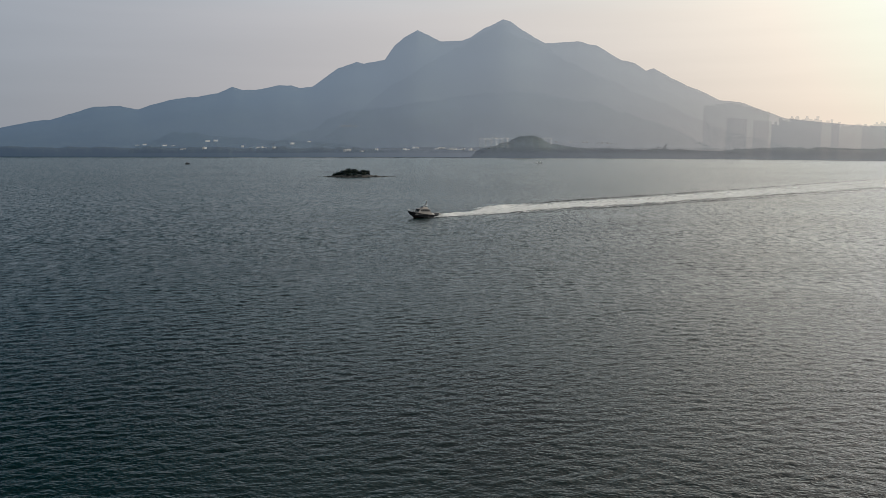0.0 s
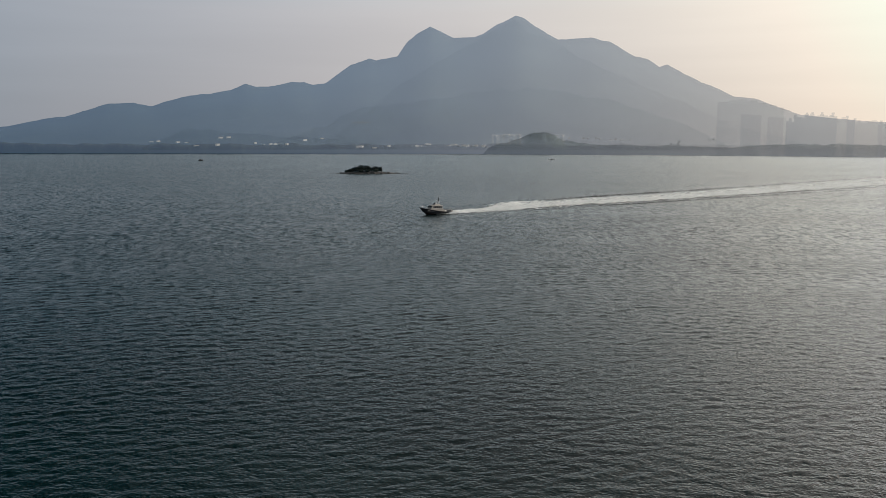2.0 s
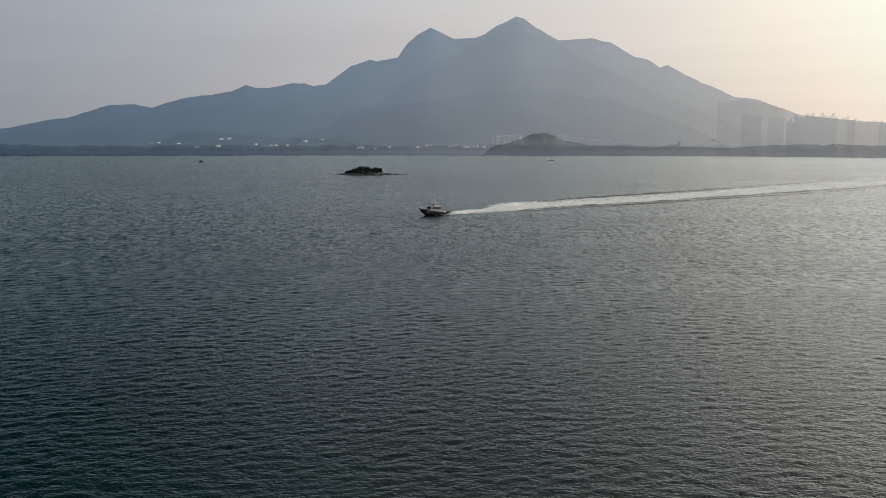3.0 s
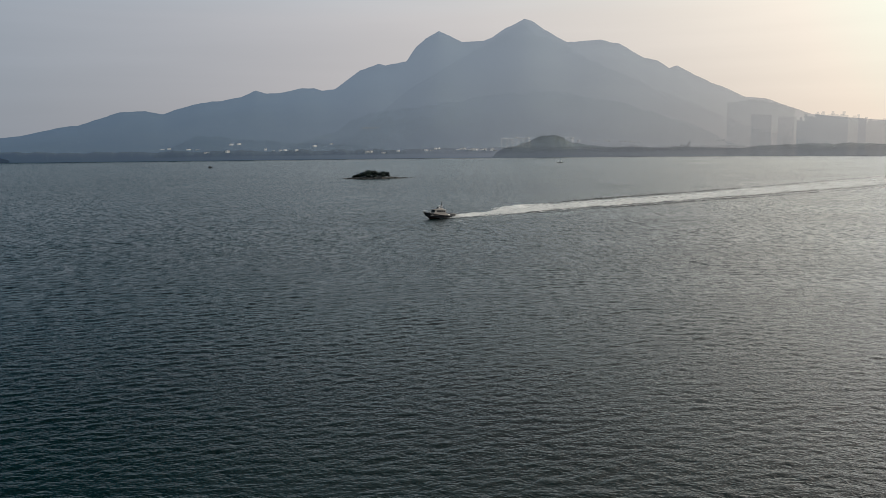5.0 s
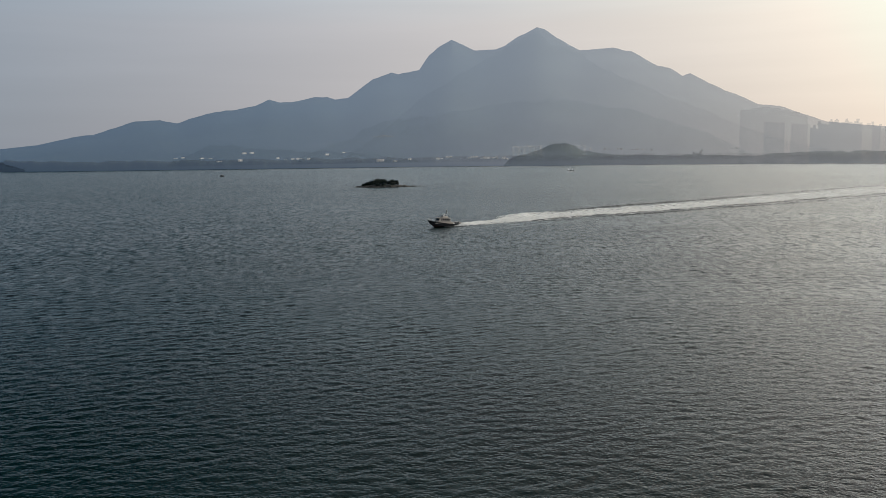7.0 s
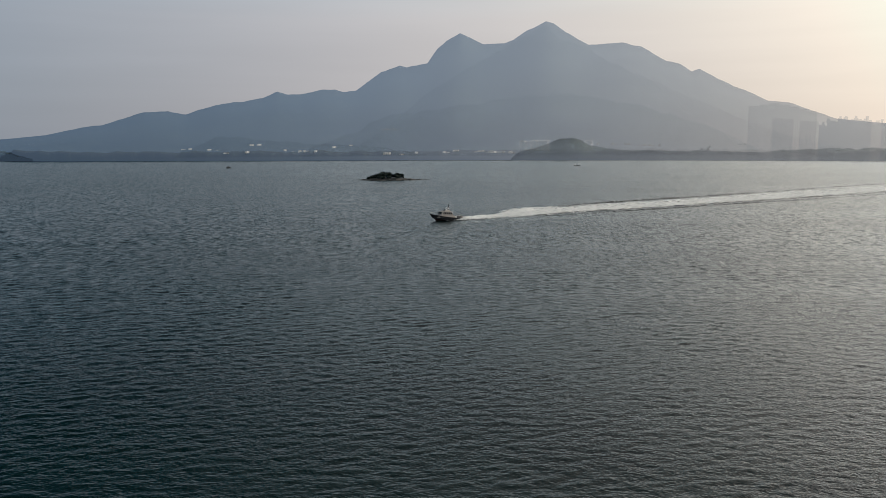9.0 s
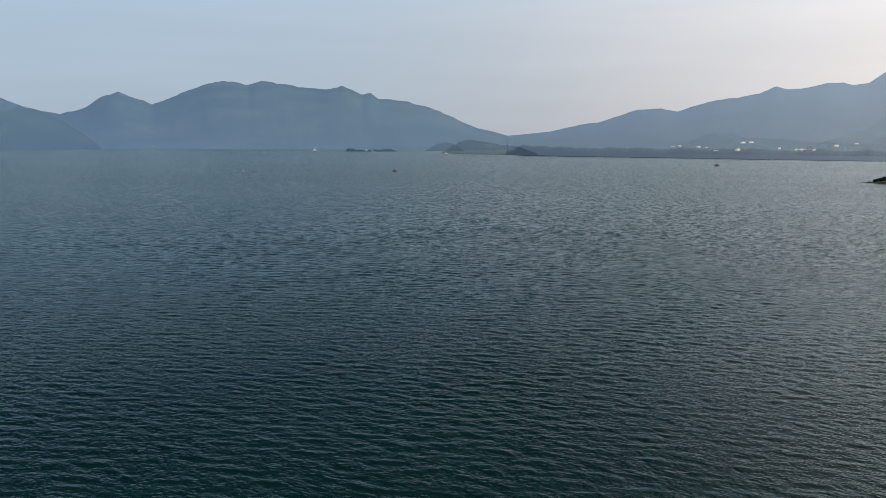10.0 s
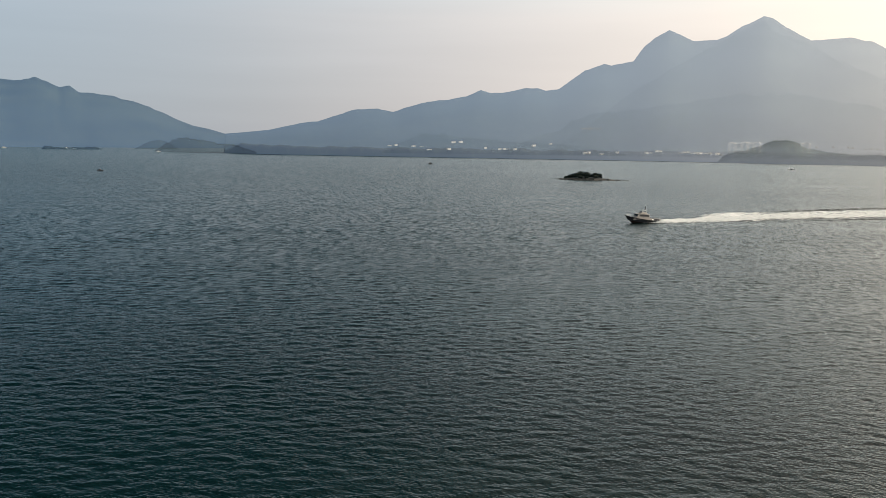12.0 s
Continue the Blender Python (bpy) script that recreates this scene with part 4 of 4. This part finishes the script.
for k, (rx, ry, size) in enumerate([(-34, 0, 1.1), (-30, -2, 1.5), (-27, -4, 1.3), (-22, -6, 1.2), (-16, -7, 1.5), (-9, -8, 1.3), (-2, -8, 1.6), (5, -8, 1.3), (12, -7, 1.4), (19, -4, 1.6), (23, 0, 1.4), (27, 1, 1.7),
                                   (30, 0, 1.3), (34.5, 2, 1.2), (38, 1, 0.9), (-42, 3, 0.8), (26, -3, 1.0), (21, 3, 1.2)]):
    boulder(rx * 0.84, ry, size, 200 + k)


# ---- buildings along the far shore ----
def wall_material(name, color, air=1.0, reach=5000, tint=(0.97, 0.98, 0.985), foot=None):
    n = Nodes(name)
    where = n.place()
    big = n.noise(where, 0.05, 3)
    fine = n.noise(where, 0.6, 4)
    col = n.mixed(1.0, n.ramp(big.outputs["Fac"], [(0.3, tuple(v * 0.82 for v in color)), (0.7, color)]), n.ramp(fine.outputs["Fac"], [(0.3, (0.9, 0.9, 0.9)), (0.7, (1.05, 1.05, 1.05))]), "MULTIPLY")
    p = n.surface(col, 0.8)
    # air below 1 paints haze in: the wall turns partly see-through
    return n.done(haze_mix(n, p, air if foot is None else foot, air, 100, reach, tint, 2) if air < 1 else p)


def polar(bearing, distance, z=0.0):
    return Matrix.Translation((distance * math.sin(radians(bearing)), distance * math.cos(radians(bearing)), z)) @ Matrix.Rotation(-radians(bearing), 4, "Z")


TOWER_COLOR = (0.28, 0.31, 0.35)


def tower(bearing, distance, width, height, air, tint, seed, label, crown=True):
    """A high-rise of flats: a body with bays, recessed light wells, storey bands, windows and rooms on the roof."""
    rng = random.Random(seed)
    reach = distance + 12
    # haze painted into the walls, thicker towards the foot
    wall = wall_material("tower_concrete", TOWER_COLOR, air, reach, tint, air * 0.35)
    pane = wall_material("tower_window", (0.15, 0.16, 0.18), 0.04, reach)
    t = thing("tower_block", label, "building", polar(bearing, distance), "tower blocks")
    bays = max(2, round(width / 9))
    pitch = width / bays
    plan = []
    for k in range(bays):
        x = -width / 2 + k * pitch
        plan += [(x + pitch * 0.14, 0.6, -25), (x + pitch * 0.14, 0, -25), (x + pitch * 0.86, 0, -25), (x + pitch * 0.86, 0.6, -25)]
    plan += [(width / 2, 0.6, -25), (width / 2, 18, -25), (-width / 2, 18, -25), (-width / 2, 0.6, -25)]
    part("body", slab(plan, height + 25, (0, 0, 1)), wall, t)
    for k in range(bays):
        x = -width / 2 + (k + 0.5) * pitch
        glass = bmesh.new()
        for f in range(1, int(height / 3.1)):
            for dx in (-0.19, 0.19):
                a, b = x + dx * pitch - pitch * 0.11, x + dx * pitch + pitch * 0.11
                glass.faces.new([glass.verts.new(p) for p in ((a, -0.06, f * 3.1 - 0.7), (b, -0.06, f * 3.1 - 0.7), (b, -0.06, f * 3.1 + 0.7), (a, -0.06, f * 3.1 + 0.7))])
        tagged(part("window_bay", glass, pane, t), kind="stuff")
    if not crown:
        part("parapet", box(0, 13, height, width * 0.9, 10, 1.4), wall, t)
        return
    count = rng.choice((1, 2, 2))
    for k in range(count):
        x = (k - (count - 1) / 2) * width * 0.46 + rng.uniform(-4, 4)
        tall = rng.uniform(2.0, 5.5)
        room = part("roof_room", box(x, 13, height, width * rng.uniform(0.24, 0.48), 10, tall), wall, t)
        if rng.random() < 0.55:
            part("water_tank", box(x + rng.uniform(-1, 1), 13, height + tall, rng.uniform(4, 6), 9, rng.uniform(2.5, 4.5)), wall, room)


HAZY, LESS_HAZY, PALE = "hazy tall slab tower block of flats", "hazy tower block with rooftop rooms", "hazy pale tower block of flats"
# first and last bearing, height, distance, look
ROW = [(17.1, 17.75, 107, 1990, HAZY), (17.75, 18.3, 110, 1991, HAZY), (18.3, 18.9, 112, 1992, HAZY), (18.9, 19.5, 109, 1993, HAZY), (19.5, 20.1, 104, 1994, HAZY), (20.1, 20.65, 99, 1995, HAZY), (20.65, 21.1, 94, 1996, HAZY),
       (18.55, 19.15, 77, 1890, HAZY), (19.15, 19.8, 75, 1891, HAZY), (20.15, 20.7, 71, 1890, HAZY), (20.7, 21.25, 70, 1891, HAZY), (21.25, 21.7, 62, 1892, LESS_HAZY), (21.7, 22.3, 69, 1890, LESS_HAZY), (22.3, 23.0, 73, 1889, LESS_HAZY),
       (23.0, 23.6, 74, 1888, LESS_HAZY), (23.6, 24.15, 72, 1889, LESS_HAZY), (24.15, 24.7, 66, 1890, PALE), (24.7, 25.15, 65, 1889, LESS_HAZY), (25.15, 25.75, 57, 1890, PALE), (25.75, 26.4, 62, 1889, PALE), (26.4, 27.0, 57, 1890, LESS_HAZY),
       (27.0, 27.7, 60, 1889, LESS_HAZY), (27.7, 28.5, 56, 1890, PALE), (28.5, 29.3, 54, 1889, PALE)]
# painted haze of each look: the wall's opacity, the tint of what lies behind
TOWER_HAZE = {HAZY: (0.08, (0.95, 0.96, 0.97)), LESS_HAZY: (0.17, (0.82, 0.86, 0.9)), PALE: (0.14, (0.89, 0.915, 0.94))}
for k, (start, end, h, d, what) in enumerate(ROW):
    tower((start + end) / 2, d, d * radians(end - start), h, *TOWER_HAZE[what], 300 + k, what, what != HAZY)

flat_wall = wall_material("white_render", (0.88, 0.87, 0.85), 0.34)
flat_grey = wall_material("grey_render", (0.8, 0.8, 0.79), 0.22)
flat_pane = wall_material("flat_window", (0.4, 0.42, 0.44), 0.2)
roof_tile = wall_material("grey_roof", (0.55, 0.53, 0.52), 0.2)


def flats(bearing, distance, width, top):
    """A white slab of flats on the slope, rising to the height top."""
    m = polar(bearing, distance)
    base = ground_at(m.translation.x, m.translation.y) - 1.5
    m = polar(bearing, distance, base) @ Matrix.Rotation(1.05 + radians(bearing), 4, "Z")
    h = top - base
    t = thing("apartment_block", "hazy block of flats with a white rooftop behind the hill", "building", m, "white flats")
    part("body", box(0, 6, 0, width, 11, h - 3, 0.15), flat_grey, t)
    part("parapet", box(0, 6, h - 3, width + 0.4, 11.4, 1.8), flat_wall, t)
    part("roof_room", box(width * (0.3 if top > 37 else -0.2), 6, h - 1.4, width * 0.3, 4, 1.4), flat_wall, t)
    for f in range(1, int(h / 3.0)):
        row = bmesh.new()
        count = int(width / 3.2)
        for k in range(count):
            bmesh.ops.create_cube(row, size=1, matrix=Matrix.Translation((-width / 2 + (k + 0.5) * width / count, 0.48, f * 3.0 + 0.6)) @ Matrix.Diagonal((1.5, 0.1, 1.3, 1)))
        tagged(part("windows", row, flat_pane, t), kind="stuff")


for b, w, top in [(2.85, 12, 36.5), (3.25, 11, 35.5), (3.62, 10, 38), (4.0, 11, 36.5), (4.4, 11, 37.5), (6.5, 10, 37), (6.88, 12, 36.5), (7.3, 13, 37)]:
    flats(b, 1890, w, top)


def house(bearing, distance, width, storeys, seed):
    rng = random.Random(seed)
    m = polar(bearing, distance)
    base = ground_at(m.translation.x, m.translation.y) - 0.8
    t = thing("village_house", "small white village house among the shore trees", "house", polar(bearing, distance, base) @ Matrix.Rotation(rng.uniform(0.95, 1.2) + radians(bearing), 4, "Z"), "village houses")
    width, h = width * 0.85, storeys * 2.4 - 0.4
    part("wall", box(0, 0, 0, width, 4.4, h, 0.1), flat_wall, t)
    part("roof", box(0, 0, h, width + 0.5, 4.9, 0.35), roof_tile, t)
    for f in range(storeys):
        for k in range(max(2, int(width / 4))):
            x = -width / 2 + (k + 0.5) * width / max(2, int(width / 4))
            part("window", box(x, -2.22, 0.7 + f * 2.4, 0.9, 0.1, 1.0), flat_pane, t)


# bearing, distance and width of each house in the villages on either side of the round hill
WEST_HOUSES = [(-19.94, 2353, 13.9), (-19.51, 2344, 11), (-18.3, 2270, 14), (-17.75, 2255, 13), (-15.6, 2353, 15), (-15.1, 2337, 14), (-17.16, 1686, 11.6), (-15.81, 1666, 9.3),
        (-13.39, 2092, 6.5), (-12.87, 2052, 6), (-12.4, 2018, 9), (-12.1, 2022, 8), (-11.87, 2004, 7), (-11.33, 1815, 7.4), (-10.14, 2168, 13), (-9.02, 2226, 11),
        (-6.6, 1593, 9), (-6.35, 1590, 8), (-5.46, 1586, 13.9), (-4.5, 1701, 6.5), (-2.6, 1720, 8), (-2.35, 1887, 7), (-1.98, 1924, 7), (-1.75, 1933, 7)]
EAST_HOUSES = [(-0.45, 1806, 8), (-0.25, 1757, 6), (0, 1713, 7.5), (0.23, 1573, 4), (0.55, 1573, 9), (0.82, 1576, 9), (1.15, 1573, 8), (1.4, 1628, 7), (1.91, 1551, 9),
        (2.12, 1552, 4), (7.66, 2000, 9), (8.6, 1996, 8), (8.88, 1989, 7), (9.45, 1996, 7), (9.7, 1995, 6), (10.4, 2003, 7.5), (10.72, 2003, 9), (11.05, 2001, 9),
        (11.3, 2005, 8), (11.65, 2024, 9), (14.31, 1967, 5), (14.5, 1939, 9), (14.75, 1874, 8), (14.83, 2065, 6), (16.65, 2140, 10), (16.95, 2165, 10)]
for k, (b, d, w) in enumerate(WEST_HOUSES + EAST_HOUSES):
    house(b, d, w, 1 + (k % 3 > 0), 400 + k)


# ---- small craft and marks on the water ----
craft_dark = wall_material("dark_boat_paint", (0.05, 0.05, 0.055))
craft_white = wall_material("white_boat_paint", (0.8, 0.8, 0.78))


def small_boat(x, y, turn, length, hull_mat, top_mat, label):
    t = thing("small_boat", label, "boat", Matrix.Translation((x, y, 0)) @ Matrix.Rotation(radians(turn), 4, "Z"), "small boats")
    bm = bmesh.new()
    rings = []
    for i in range(9):
        s = i / 8
        b = length * 0.16 * (1 - max(0, s - 0.45) ** 2 * 3.2)
        sheer = length * (0.09 + 0.07 * s ** 2)
        xx = (s - 0.5) * length
        rings.append([bm.verts.new((xx, yy, zz)) for yy, zz in ((-b, sheer), (-b * 0.7, -0.2), (b * 0.7, -0.2), (b, sheer))])
    for a, c in zip(rings, rings[1:]):
        for k in range(4):
            bm.faces.new((a[k], a[(k + 1) % 4], c[(k + 1) % 4], c[k]))
    bm.faces.new(rings[0])
    bm.faces.new(rings[-1])
    part("hull", bm, hull_mat, t)
    part("cabin", box(-length * 0.1, 0, length * 0.1, length * 0.34, length * 0.2, length * 0.17, 0.05, (0.85, 0.85)), top_mat, t)
    part("mast", tube([(-length * 0.05, 0, length * 0.2), (-length * 0.05, 0, length * 0.5)], 0.06, 6), top_mat, t)


def buoy(x, y, size):
    t = thing("buoy", "small white-topped mooring buoy on the water", "buoy", Matrix.Translation((x, y, 0)), "buoys")
    part("float", drum(0, 0, 0.25 * size, 0.8 * size, 0.7 * size, 0.9 * size, 14), craft_dark, t)
    part("top_mark", drum(0, 0, 1.1 * size, 0.55 * size, 0.1 * size, 1.0 * size, 12), craft_white, t)


buoy(-669, 594, 0.5)
buoy(-660, 601, 0.6)
small_boat(-537, 682, 10, 6, craft_dark, craft_dark, "small dark open fishing boat")
small_boat(130, 1160, 30, 5, craft_dark, craft_white, "small open boat moored off the round hill")
small_boat(134, 1159, 200, 5, craft_dark, craft_white, "small open boat moored off the round hill")
small_boat(-336, 1104, 20, 6, craft_dark, craft_dark, "small dark open fishing boat")
small_boat(-346, 1137, 0, 6, craft_dark, craft_dark, "small dark open fishing boat")
small_boat(-1817, 1886, 15, 14, craft_white, craft_white, "white motor cruiser far across the bay")
small_boat(-1700, 1990, 200, 11, craft_white, craft_white, "white motor cruiser far across the bay")
small_boat(-1600, 1905, 30, 10, craft_white, craft_white, "white motor cruiser far across the bay")
small_boat(-1190, 1700, 10, 9, craft_white, craft_white, "white motor cruiser beside the headland")


def clearing(b0, b1, distance, z):
    """A bare levelled strip cut into the wooded slope."""
    az, across = np.linspace(b0, b1, 30), np.linspace(0, 1, 5)
    r = distance + 24 * across[:, None] + 3 * fbm(az * 2, 0 * az, 18, 3)[None]
    a = az[None] + 0 * r
    h = z + 5.5 * across[:, None] * np.sin((az - b0) / (b1 - b0) * math.pi)[None] ** 0.4 + 0.8 * fbm(a * 3, r / 9, 28, 3)
    ob = new("clearing", grid_mesh("clearing", np.stack([r * np.sin(np.radians(a)), r * np.cos(np.radians(a)), h], -1), 5, 30, wall_material("bare_earth", (0.5, 0.47, 0.42), 0.16)))
    tagged(ob, "pale bare strip of earth on the wooded slope", "clearing", kind="structure")


clearing(-7.15, -5.6, 2440, 69.5)


def beach(b0, b1, distance):
    n = rock_material("sand", (0.42, 0.36, 0.27))
    az = np.linspace(b0, b1, 40)
    across = np.linspace(0, 1, 6)
    r = distance + 14 * across[:, None] + 4 * fbm(az * 3, 0 * az, 8, 3)[None]
    a = az[None] + 0 * r
    z = -0.4 + 3.0 * across[:, None] * np.sin((az - b0) / (b1 - b0) * math.pi)[None] + 0 * r
    ob = new("beach", grid_mesh("beach", np.stack([r * np.sin(np.radians(a)), r * np.cos(np.radians(a)), z], -1), 6, 40, n))
    tagged(ob, "pale strip of sandy beach below the trees", "beach", kind="structure")


beach(-71.3, -69.75, 2846)
